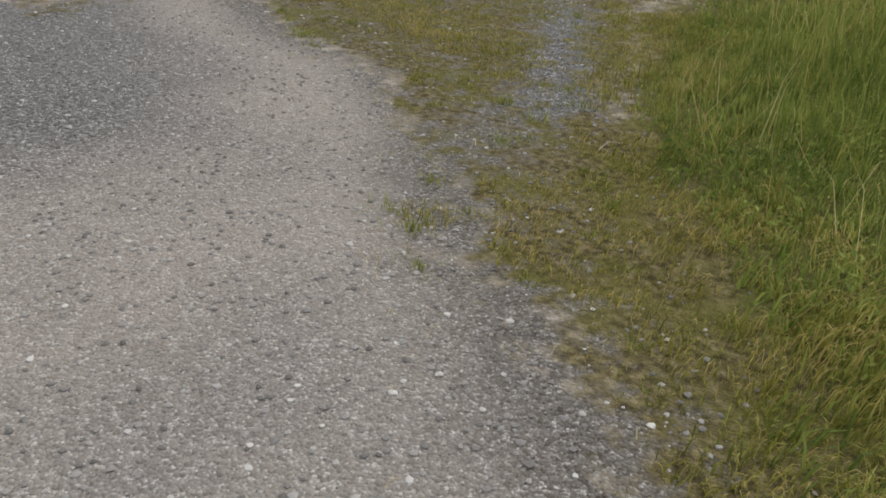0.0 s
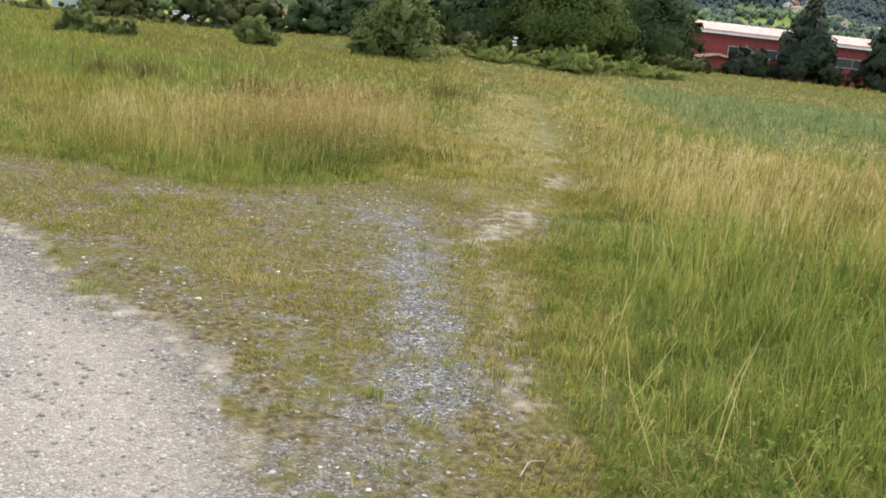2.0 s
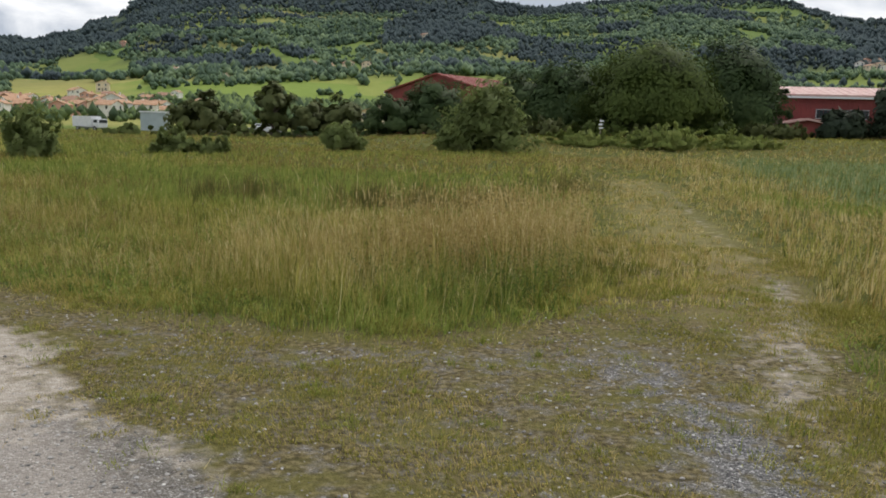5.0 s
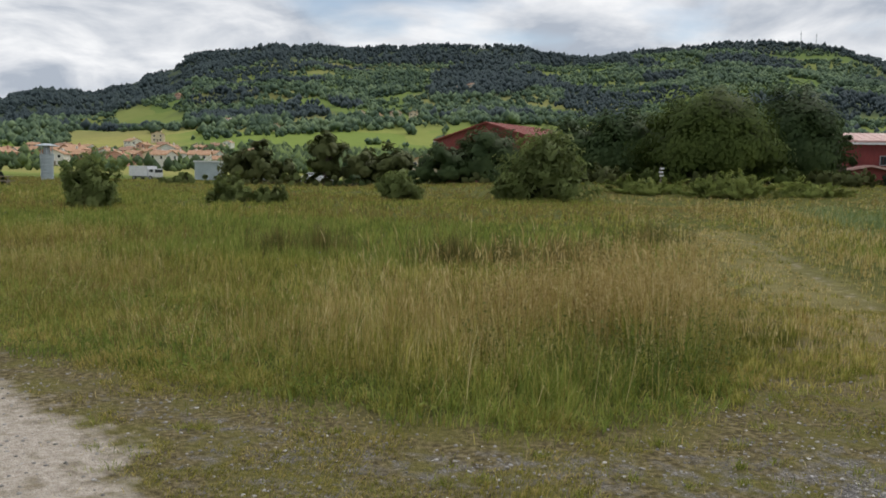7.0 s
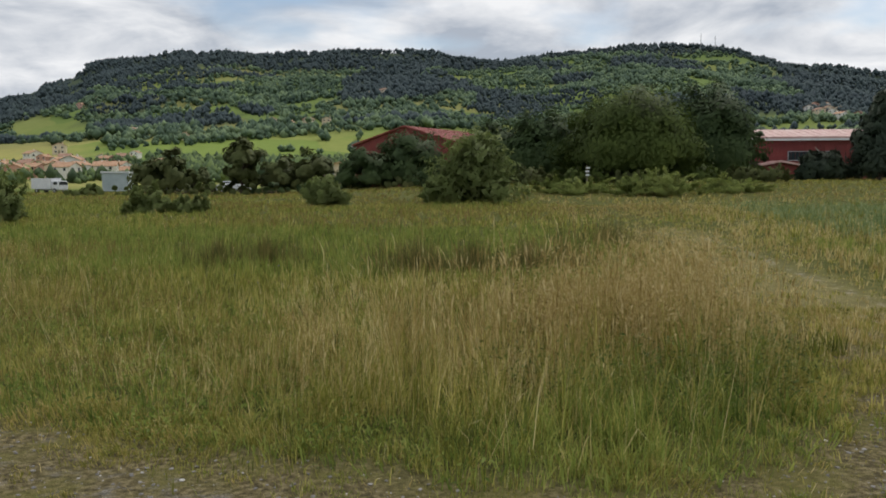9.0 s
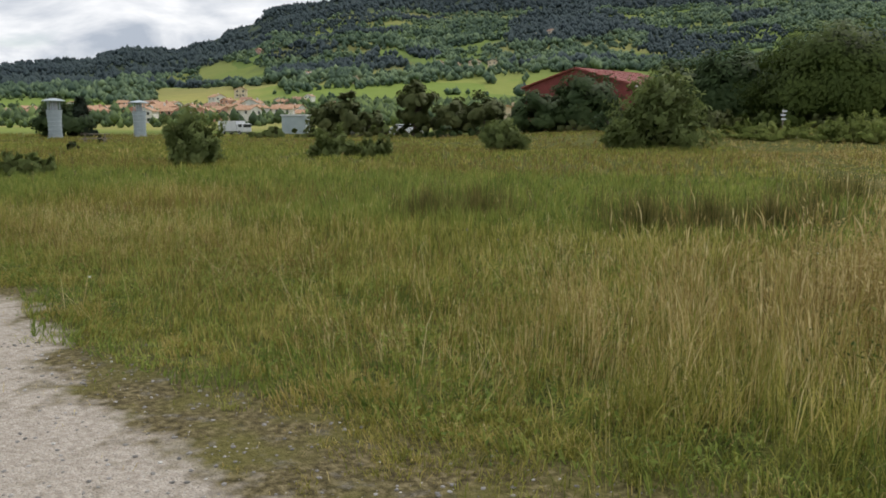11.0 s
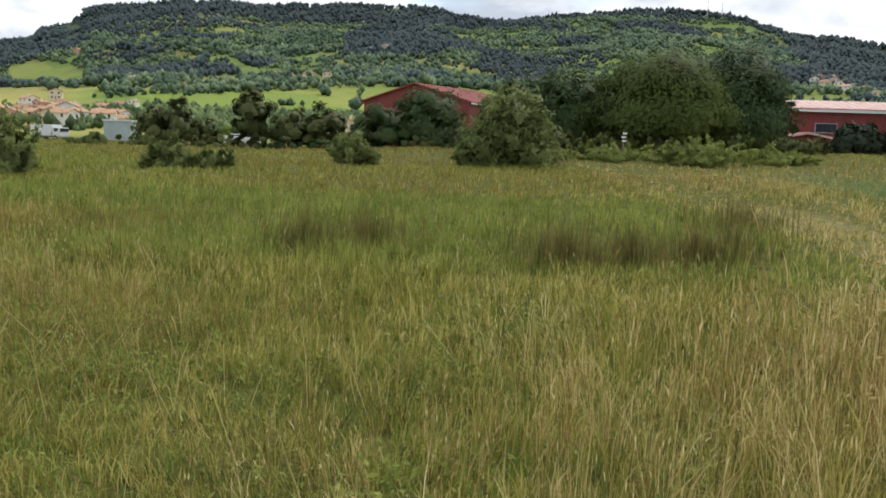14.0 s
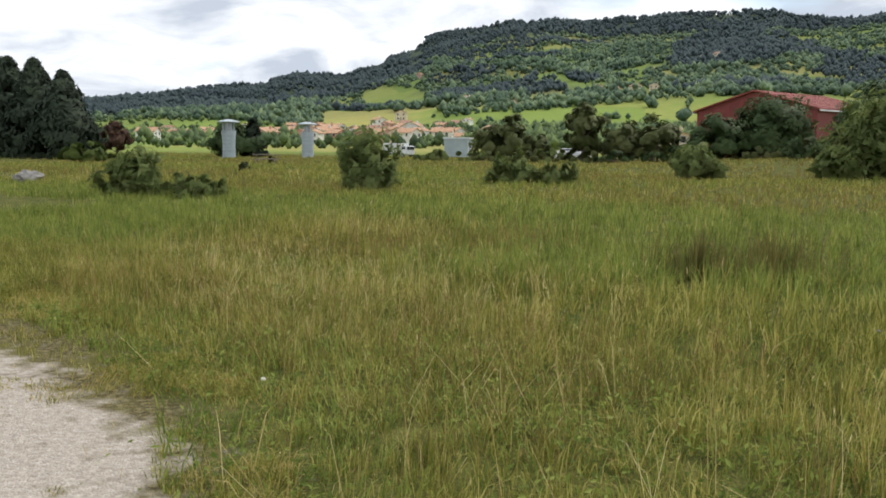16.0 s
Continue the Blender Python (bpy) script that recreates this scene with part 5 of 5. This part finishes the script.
def meadow():
    rng = np.random.default_rng(11)
    green, lush, straw, rust, rush, reed, turf = [], [], [], [], [], [], []
    # near to far: area, blades per square metre, blade width
    rings = ((-0.5, 4.2, 1050, 0.0058), (4.2, 9.5, 400, 0.0098), (9.5, 20, 140, 0.016), (20, 42, 50, 0.025), (42, 105, 16, 0.037))
    for lo, hi, dens, wid in rings:
        if lo < 9:
            x0, x1, y0, y1 = -22, 9, -4, 21
        elif lo < 20:
            x0, x1, y0, y1 = -36, 18, 2, 34
        elif lo < 42:
            x0, x1, y0, y1 = -58, 30, 8, 56
        else:
            x0, x1, y0, y1 = -95, 62, 20, 104
        # tufts, each with its own height, colour bent and blades that spread from its middle
        per = 14 if lo < 9 else 9
        nt = int((x1 - x0) * (y1 - y0) * dens / per)
        tx, ty = zone(rng, nt, x0, x1, y0, y1)
        ok = (side(tx, ty, ROAD_EDGE) < -lo) & (side(tx, ty, ROAD_EDGE) >= -hi) & (tx < 5 + 0.72 * (ty + 4))
        tx, ty = tx[ok], ty[ok]
        nt = len(tx)
        own = np.repeat(np.arange(nt), per)
        n = len(own)
        bend = rng.uniform(0, 2 * math.pi, n)
        off = np.abs(rng.normal(0, 1, n)) * np.repeat(rng.uniform(0.6, 1.5, nt), per) * (0.045 + wid * 2.6)
        x, y = tx[own] + np.cos(bend) * off, ty[own] + np.sin(bend) * off
        t_high = np.repeat(rng.uniform(0.55, 1.3, nt), per) * (1.1 - 0.25 * np.minimum(off / (0.1 + wid * 4), 1.5))
        t_kind = np.repeat(rng.random(nt), per)
        road = -side(x, y, ROAD_EDGE)
        L, R = side(x, y, LEFT_TALL), -side(x, y, RIGHT_TALL)
        wob = (vnoise(x, y, 0.6, 6) - 0.5) * 0.35
        inside = np.maximum(L, R) + wob
        azm = np.degrees(np.arctan2(x - 4, y + 14))
        view = (azm > -66) & (azm < 40) & (x < 5 + 0.72 * (y + 4))
        track = np.maximum(blob(x, y, 0.8, 5.5, 1.45, 9.5, 0.24, 0.14), blob(x, y, 1.45, 9.5, 2.2, 24, 0.10, 0.22) * (1 - smooth(y, 15, 23)) * (0.55 + 0.6 * vnoise(x, y, 0.8, 2)))
        mid = (inside > -1.4) & (y > 6.7 + 0.5 * np.abs(x - 0.8)) & (y < 60) & (track < 0.5) & (x > -0.6)
        fringe = (inside > -0.7) & (road > 0.5) & (rng.random(n) < 0.4 * smooth(inside, -0.7, 0.1) * smooth(vnoise(x, y, 0.5, 3), 0.3, 0.6))
        trod = np.maximum(blob(x, y, 0.9, 6.5, 1.45, 9.5, 0.45, 0.9), blob(x, y, 1.45, 9.5, 2.2, 26, 0.5, 0.9))
        keep = (road > -0.6) & view & ((inside > 0) | mid | fringe) & (track < rng.uniform(0.15, 0.7, n))
        x, y, L, R, inside, mid = x[keep], y[keep], L[keep], R[keep], inside[keep], mid[keep]
        t_high, t_kind, bend, trod = t_high[keep], t_kind[keep], bend[keep], trod[keep]
        n = len(x)
        z = ground_z(x, y)
        grown = np.maximum(np.where((R > L) & (y < 6), smooth(inside, 0.0, 1.7), smooth(inside, -0.1, 1.2)), 0.6 * mid * smooth(y, 6.7, 9.0))
        f1, f2 = vnoise(x, y, 1.7, 1), vnoise(x, y, 5.0, 4)
        # what grows where
        lushness = smooth(y, 13.2, 15.2) * (1 - smooth(y, 25, 30)) * (1 - smooth(x, -1.5, 0.5)) * (1 - blob(x, y, -13.5, 15, -14, 18, 1.6, 2.0))
        lushness = np.maximum(lushness, 0.85 * blob(x, y, 1.9, -1.5, 2.2, 4.2, 1.2, 1.0) * (R > 0))
        lushness = np.maximum(lushness, 0.8 * blob(x, y, -2.6, 6.0, -1.6, 7.4, 0.5, 0.7))
        lushness = np.maximum(lushness, 0.6 * smooth(y, 26, 36) * (1 - smooth(x, 2, 6)) * smooth(vnoise(x, y, 9.0, 2), 0.25, 0.6))
        rusty = 0.85 * blob(x, y, -8, 33, 0, 42, 4.5, 6) * (0.4 + 0.6 * f2)
        rusty = np.maximum(rusty, 0.6 * blob(x, y, -13, 15.5, -11, 17.5, 1.0, 1.5))
        rusty = np.maximum(rusty, 0.7 * smooth(vnoise(x, y, 7.0, 6), 0.42, 0.68) * smooth(y, 24, 32) * (1 - smooth(x, 2, 6)))
        rusty = np.maximum(rusty, 0.35 * smooth(f1, 0.6, 0.8) * (L > 0.3) * (y < 13))
        rusty = np.maximum(rusty, 0.75 * blob(x, y, -3.5, 9.2, -2.3, 9.9, 0.4, 0.7))
        rusty = np.maximum(rusty, 0.18 * blob(x, y, -7.5, 8.8, -3.0, 9.6, 1.2, 1.2))
        front = np.interp(x, (4, 5.3, 7.6, 14.5, 25), (21, 18.5, 16, 18.5, 22)) + 2.0 * (f1 - 0.5)
        reedy = 0.8 * smooth(x - 0.13 * np.maximum(y - 28, 0), 5.0, 7.6) * smooth(y - front, -0.4, 1.6) * (1 - smooth(y, 46, 56)) * (0.45 + 0.55 * smooth(f2 + 0.5 * f1, 0.5, 0.8)) * (R > 1.5)
        lushness = np.maximum(lushness, 0.95 * smooth(x, 3.0, 4.4) * smooth(y - front, -3.6, -2.2) * (1 - smooth(y - front, 0.4, 2.0)))
        rushy = np.maximum(blob(x, y, -7.8, 15.7, -6.8, 16.2, 0.45, 0.5), blob(x, y, -4.4, 15.2, -2.0, 16.4, 0.6, 0.7))
        rushy = np.maximum(rushy, 0.6 * blob(x, y, -1.0, 20.5, 0.0, 22.0, 0.7, 0.9))
        rushy = rushy * 0.35
        dry = 0.15 + 0.5 * (f1 - 0.4) + 0.35 * (f2 - 0.5)
        dry += 0.55 * blob(x, y, -6.0, 7.6, -2.8, 8.8, 0.9, 1.2) + 0.6 * blob(x, y, -2.0, 9.2, -0.8, 12.5, 0.9, 1.2)
        dry += 0.75 * blob(x, y, 3.2, 9.0, 9.0, 10.5, 2.0, 1.8) + 0.4 * blob(x, y, 2.2, 5.0, 3.2, 8.0, 0.6, 1.0)
        dry += 0.35 * blob(x, y, -12.5, 13, -9, 13.2, 0.8, 1.6) + 0.4 * blob(x, y, -4.6, 8.2, -3.6, 10.5, 0.8, 1.2)
        dry -= 0.3 * smooth(y, 25, 36)
        rusty = np.maximum(rusty, 0.45 * smooth(y, 45, 60) * smooth(f2, 0.3, 0.6))
        dry += 0.1 * smooth(y, 45, 60) * smooth(f2, 0.35, 0.6) + 0.85 * mid * smooth(y, 8, 11) + 0.25 * trod * smooth(y, 9, 12) + 0.55 * trodden(x, y) - 0.2 * smooth(-x, 5, 8) * (y < 14) - 0.3 * blob(x, y, -9.5, 8.9, -5.9, 7.6, 0.9, 1.2)
        dry = np.clip(dry * (1 - 0.85 * lushness) * (1 - 0.8 * reedy), 0.03, 0.9)
        tall = 0.30 + 0.20 * f2 + 0.16 * (vnoise(x, y, 0.45, 7) - 0.5) + 0.26 * blob(x, y, -3.6, 8.0, -0.9, 9.6, 0.9, 1.4) + 0.16 * blob(x, y, -2.0, 8.6, -1.3, 9.2, 0.4, 0.9) + 0.18 * blob(x, y, 3.5, 6, 6, 12, 1.5, 2)
        tall = tall - 0.17 * blob(x, y, -11, 11.5, -6.5, 9.5, 1.3, 1.6) - 0.1 * (y > 13) - 0.2 * blob(x, y, -9.5, 8.9, -5.9, 7.3, 0.8, 1.2)
        tall = np.maximum(tall, 0.2) * (0.32 + 0.68 * grown) * np.where(mid & (inside <= 0.2), 0.55, 1) * (1 - 0.42 * trod)
        h_mix = lambda: np.where(rng.random(n) < 0.65, t_kind, rng.random(n))
        k_reed = rng.random(n) < reedy * 0.9
        k_rush = ~k_reed & (rng.random(n) < rushy)
        k_rust = ~k_reed & ~k_rush & (rng.random(n) < rusty * 0.7)
        k_lush = ~k_reed & ~k_rush & ~k_rust & (rng.random(n) < lushness * 0.75)
        k_dry = ~k_reed & ~k_rush & ~k_rust & ~k_lush & (h_mix() < dry * 0.68)
        k_green = ~(k_reed | k_rush | k_rust | k_lush | k_dry)
        h = tall * rng.uniform(0.6, 1.15, n) * t_high * (1.0 if lo < 42 else 0.9)
        wd = wid * rng.uniform(0.7, 1.4, n)
        for sel, sets, hm, lean in ((k_green, green, 0.8, 0.85), (k_lush, lush, 0.85, 0.6), (k_reed, reed, 1.15, 0.6)):
            m = int(sel.sum())
            if m:
                sets.append(blades(x[sel], y[sel], z[sel], h[sel] * hm, wd[sel], rng.uniform(0.05, lean, m), rng, bend[sel]))
        if k_rush.any():
            m = int(k_rush.sum())
            sets = blades(x[k_rush], y[k_rush], z[k_rush], rng.uniform(0.45, 0.85, m), wd[k_rush] * 0.8, rng.uniform(0.03, 0.3, m), rng)
            rush.append(sets)
        for sel, sets, hw in ((k_dry, straw, 2.0), (k_rust, rust, 2.4)):
            m = int(sel.sum())
            if not m:
                continue
            half = rng.random(m) < 0.42
            xs, ys, zs, hs, ws = x[sel], y[sel], z[sel], h[sel], wd[sel]
            sets.append(stalks(xs[half], ys[half], zs[half], hs[half] * rng.uniform(1.0, 1.4 if lo < 9 else 1.15, int(half.sum())), np.maximum(ws[half] * 0.5, 0.003), 0.5 * rng.uniform(0.02, 1.0, int(half.sum())) ** 1.6, rng, 0.14, hw if lo < 4 else 1.6))
            half = ~half
            sets.append(blades(xs[half], ys[half], zs[half], hs[half] * 0.85, ws[half] * 0.75, rng.uniform(0.1, 0.6, int(half.sum())), rng))
    # separate dense rush tufts in the damp hollow
    for cx, cy, cr, m in ((-7.75, 15.6, 0.30, 700), (-7.05, 16.0, 0.34, 800), (-4.4, 15.2, 0.34, 700), (-3.5, 15.6, 0.42, 900), (-2.6, 16.0, 0.42, 900), (-1.9, 16.6, 0.30, 500), (-0.6, 21.2, 0.5, 700)):
        m = int(m * 0.5)
        a, d = rng.uniform(0, 2 * math.pi, m), np.abs(rng.normal(0, 0.75, m)) * cr
        x, y = cx + np.cos(a) * d * 1.3, cy + np.sin(a) * d
        rush.append(blades(x, y, ground_z(x, y), rng.uniform(0.35, 0.75, m) * (1 - 0.35 * np.minimum(d / cr, 1)), rng.uniform(0.006, 0.013, m), rng.uniform(0.02, 0.4, m) * (0.4 + d / cr), rng, a))
    # loose straw stems leaning across the grass
    n = 16000
    x, y = zone(rng, n, -14, 6, -2, 14)
    road, inside = -side(x, y, ROAD_EDGE), np.maximum(side(x, y, LEFT_TALL), -side(x, y, RIGHT_TALL))
    patchy = smooth(vnoise(x, y, 1.5, 1), 0.35, 0.7) * np.where(x < -5.2, 0.32, 1.0)
    keep = (inside > 0.1) & (road < 5.5) & (rng.random(n) < patchy)
    x, y = x[keep], y[keep]
    n = len(x)
    straw.append(blades(x, y, ground_z(x, y) + rng.uniform(0, 0.12, n), rng.uniform(0.2, 0.7, n), rng.uniform(0.0025, 0.005, n), rng.uniform(0.1, 1.25, n), rng, rng.uniform(0, 6.283, n)))
    n = 190000
    x, y = zone(rng, n, -16, 6, -3, 15)
    road, inside = -side(x, y, ROAD_EDGE), np.maximum(side(x, y, LEFT_TALL), -side(x, y, RIGHT_TALL))
    keep = (inside > -0.1) & (road < 6.0) & (road > 0) & (rng.random(n) < 0.35 + 0.65 * smooth(vnoise(x, y, 0.35, 4), 0.35, 0.6))
    x, y = x[keep], y[keep]
    n = len(x)
    under_leaf = [blades(x, y, ground_z(x, y), rng.uniform(0.05, 0.17, n), rng.uniform(0.006, 0.013, n), rng.uniform(0.3, 1.2, n), rng)]
    stuff("meadow_herbs", under_leaf, LUSH, "short broad-leaved herbs under the tall grass", "herbs")
    stuff("meadow_grass", green, GREEN, "green and yellowing meadow grass, knee high", "grass")
    stuff("lush_grass", lush, LUSH, "deep green grass in the damp hollow", "grass")
    stuff("dry_grass", straw, STRAW, "tall straw-coloured grass with nodding seed heads", "grass")
    stuff("rust_grass", rust, RUST, "reddish brown seeding grass", "grass")
    stuff("rushes", rush, RUSH, "dark tufted rushes", "rushes")
    stuff("reed_bed", reed, REED, "grey-green reeds", "reeds")


meadow()


def seeding_weeds():
    """Tall branching weeds gone to seed at the corner where the path leaves the track."""
    rng = np.random.default_rng(17)
    n = 620
    s_ = rng.random(n) ** 1.3
    x = np.concatenate((-2.3 + 1.5 * s_ + rng.normal(0, 0.55, n), rng.normal(4.8, 1.9, 260)))
    y = np.concatenate((8.5 + 3.2 * s_ + rng.normal(0, 0.55, n), rng.normal(9.7, 1.6, 260)))
    keep = np.maximum(side(x, y, LEFT_TALL), -side(x, y, RIGHT_TALL)) > 0.25
    x, y = x[keep], y[keep]
    n = len(x)
    z, h = ground_z(x, y), rng.uniform(0.5, 1.0, n)
    a, lean = rng.uniform(0, 6.283, n), rng.uniform(0.02, 0.22, n)
    stems = blades(x, y, z, h, np.full(n, 0.006), lean * 0.5, rng, a)
    k = 22
    own = np.repeat(np.arange(n), k)
    f = rng.uniform(0.5, 1.02, n * k)
    c = np.stack((x[own] + np.cos(a[own]) * lean[own] * h[own] * f * 0.4 + rng.normal(0, 0.05, n * k), y[own] + np.sin(a[own]) * lean[own] * h[own] * f * 0.4 + rng.normal(0, 0.05, n * k), z[own] + h[own] * f), 1)
    v, q = leaf_cards(c, rng.normal(0, 1, (n * k, 3)), rng.uniform(0.006, 0.013, n * k), rng, 3.4)
    m = 700
    sx, sy = rng.normal(-1.7, 0.8, m), rng.normal(9.2, 1.1, m)
    ok = side(sx, sy, LEFT_TALL) > 0.2
    sx, sy = sx[ok], sy[ok]
    m = len(sx)
    tops = stalks(sx, sy, ground_z(sx, sy), rng.uniform(0.6, 1.05, m), np.full(m, 0.005), rng.uniform(0.02, 0.3, m), rng, 0.16, 2.4)
    stuff("seeding_weeds", [stems, tops, (v, q, np.zeros((0, 3), int))], SEED, "tall pale brown weeds gone to seed", "weeds")


seeding_weeds()


def leafy_weeds():
    """Broad-leaved weeds: clusters of leaves at several heights among the grass."""
    rng = np.random.default_rng(19)
    for name, mat_, m, per, x0, x1, y0, y1, tall, size, label in (
            ("corner_weeds", WEED_LEAF, 300, 26, -3.2, -0.8, 7.0, 9.8, 0.5, 0.0125, "dark leafy weeds at the corner of the path"),
            ("clover_patches", LUSH, 900, 22, -13.0, -3.2, 5.5, 12.5, 0.2, 0.015, "bright green clover and broad-leaved herbs in the grass"),
            ("side_herbs", LUSH, 320, 22, 0.7, 4.0, -2.0, 6.5, 0.25, 0.014, "bright green broad-leaved herbs beside the path")):
        cx, cy = zone(rng, m, x0, x1, y0, y1)
        inside = np.maximum(side(cx, cy, LEFT_TALL), -side(cx, cy, RIGHT_TALL))
        ok = (inside > -0.1) & (vnoise(cx, cy, 0.9, 4) > 0.42)
        cx, cy = cx[ok], cy[ok]
        own = np.repeat(np.arange(len(cx)), per)
        k = len(own)
        spread_ = rng.uniform(0.05, 0.16, len(cx))[own]
        x, y = cx[own] + rng.normal(0, 1, k) * spread_, cy[own] + rng.normal(0, 1, k) * spread_
        z = ground_z(x, y) + tall * rng.uniform(0.5, 1.1, len(cx))[own] * rng.uniform(0.15, 1.0, k)
        v, q = leaf_cards(np.stack((x, y, z), 1), np.tile((0.0, -0.3, 0.8), (k, 1)), rng.uniform(0.7, 1.3, k) * size, rng, 2.4, 0.6)
        stuff(name, [(v, q, np.zeros((0, 3), int))], mat_, label, "weeds")


leafy_weeds()


def verge():
    """Short trodden turf between the gravel and the tall grass."""
    rng = np.random.default_rng(12)
    n = 760000
    x, y = zone(rng, n, -15, 2.4, -4.5, 12)
    ok = (side(x, y, ROAD_EDGE) < 1.0) & (side(x, y, LEFT_TALL) < 0.5) & (side(x, y, RIGHT_TALL) > -0.5)
    x, y = x[ok], y[ok]
    n = len(x)
    gravel, sand, far, wood, ochre = cover_fields(x, y)
    u, v = 0.82 * x + 0.57 * y, 0.82 * y - 0.57 * x
    tuft = 0.36 * vnoise(u, v, 0.5, 6) + 0.26 * vnoise(u, v, 0.16, 7) + 0.38 * vnoise(u, v, 1.1, 5)
    near_track = smooth(side(x, y, ROAD_EDGE), -1.5, -1.0)
    bare = 1.3 * smooth(np.maximum(gravel, sand) + np.where(y < 0, 0.1, 0.26) * near_track, 0.42, 0.80)
    grip = smooth(tuft - 0.2 * bare, 0.455, 0.535)
    inside = np.maximum(side(x, y, LEFT_TALL), -side(x, y, RIGHT_TALL))
    keep = (inside < 0.5) & (side(x, y, ROAD_EDGE) < 1.0) & (rng.random(n) < np.maximum(grip, np.where(y < 0.5, 0.2, 0.08) * (bare < 0.5)))
    x, y, inside, grip = x[keep], y[keep], inside[keep], grip[keep]
    n = len(x)
    h = rng.uniform(0.013, 0.042, n) * (1 + 2.0 * smooth(inside, -0.6, 0.4)) * (0.5 + 0.8 * grip) * (0.6 + 0.9 * vnoise(x, y, 0.3, 4))
    stuff("verge_turf", [blades(x, y, ground_z(x, y), h, rng.uniform(0.003, 0.0065, n), rng.uniform(0.7, 1.7, n), rng)], TURF, "short trodden yellow-green turf on the verge", "grass")
    # separate taller tufts and runs of fresh grass
    m = 1500
    cx, cy = zone(rng, m, -10, 1.5, -3.5, 9)
    gravel, sand, far, wood, ochre = cover_fields(cx, cy)
    inside = np.maximum(side(cx, cy, LEFT_TALL), -side(cx, cy, RIGHT_TALL))
    ok = (side(cx, cy, ROAD_EDGE) < -0.1) & (inside < 0.1) & (rng.random(m) < 1.05 - 1.1 * np.maximum(gravel, sand)) & (vnoise(cx, cy, 0.9, 5) + 0.5 * smooth(inside, -0.8, 0) > 0.45)
    cx, cy = cx[ok], cy[ok]
    own = np.repeat(np.arange(len(cx)), 46)
    k = len(own)
    wide = rng.uniform(0.03, 0.10, len(cx))[own]
    a = rng.uniform(0, 2 * math.pi, k)
    d = np.abs(rng.normal(0, 1, k)) * wide
    x, y = cx[own] + np.cos(a) * d * 1.5, cy[own] + np.sin(a) * d
    h = rng.uniform(0.035, 0.10, len(cx))[own] * rng.uniform(0.5, 1.1, k)
    stuff("verge_tufts", [blades(x, y, ground_z(x, y), h, rng.uniform(0.0025, 0.005, k), rng.uniform(0.4, 1.4, k), rng, a)], TUFT, "fresh yellow-green tufts of grass on the verge", "grass")
    m = 2600
    x, y = zone(rng, m, -12, 1.6, -4, 11)
    keep = (side(x, y, ROAD_EDGE) < 0.2)
    x, y = x[keep], y[keep]
    m = len(x)
    stuff("dry_litter", [blades(x, y, ground_z(x, y) + 0.012, rng.uniform(0.02, 0.09, m), rng.uniform(0.002, 0.004, m), rng.uniform(1.2, 2.6, m), rng)], STRAW, "dry straw litter lying on the verge", "litter")


verge()


def stones():
    """Loose gravel, thickest on the track and the worn path."""
    rng = np.random.default_rng(13)
    n = 150000
    x, y = zone(rng, n, -9, 1.6, -5, 8)
    gravel, sand, far, wood, ochre = cover_fields(x, y)
    keep = (rng.random(n) < np.clip(gravel + (vnoise(x, y, 0.5, 6) - 0.5) * 0.6, 0.22, 1) * 0.48) & (side(x, y, LEFT_TALL) < 0) & (-side(x, y, RIGHT_TALL) < 0) & (side(x, y, ROAD_EDGE) < 3.6)
    x, y = x[keep], y[keep]
    n = len(x)
    r = 0.0042 + 0.0115 * rng.random(n) ** 3.0
    z = ground_z(x, y) + r * 0.1
    big = r > 0.0085
    v, t = lumps(x[~big], y[~big], z[~big], r[~big], r[~big] * 0.6, rng, 0.4)
    v2, t2 = lumps(x[big], y[big], z[big], r[big], r[big] * 0.6, rng, 0.28, PEBBLE)
    v, t = np.concatenate((v, v2)), np.concatenate((t, t2 + len(v)))
    tagged(new("loose_gravel", np_mesh("loose_gravel", v, tris=t, material=STONE)), "loose grey and pale gravel on the track", "gravel", kind="stuff")


stones()
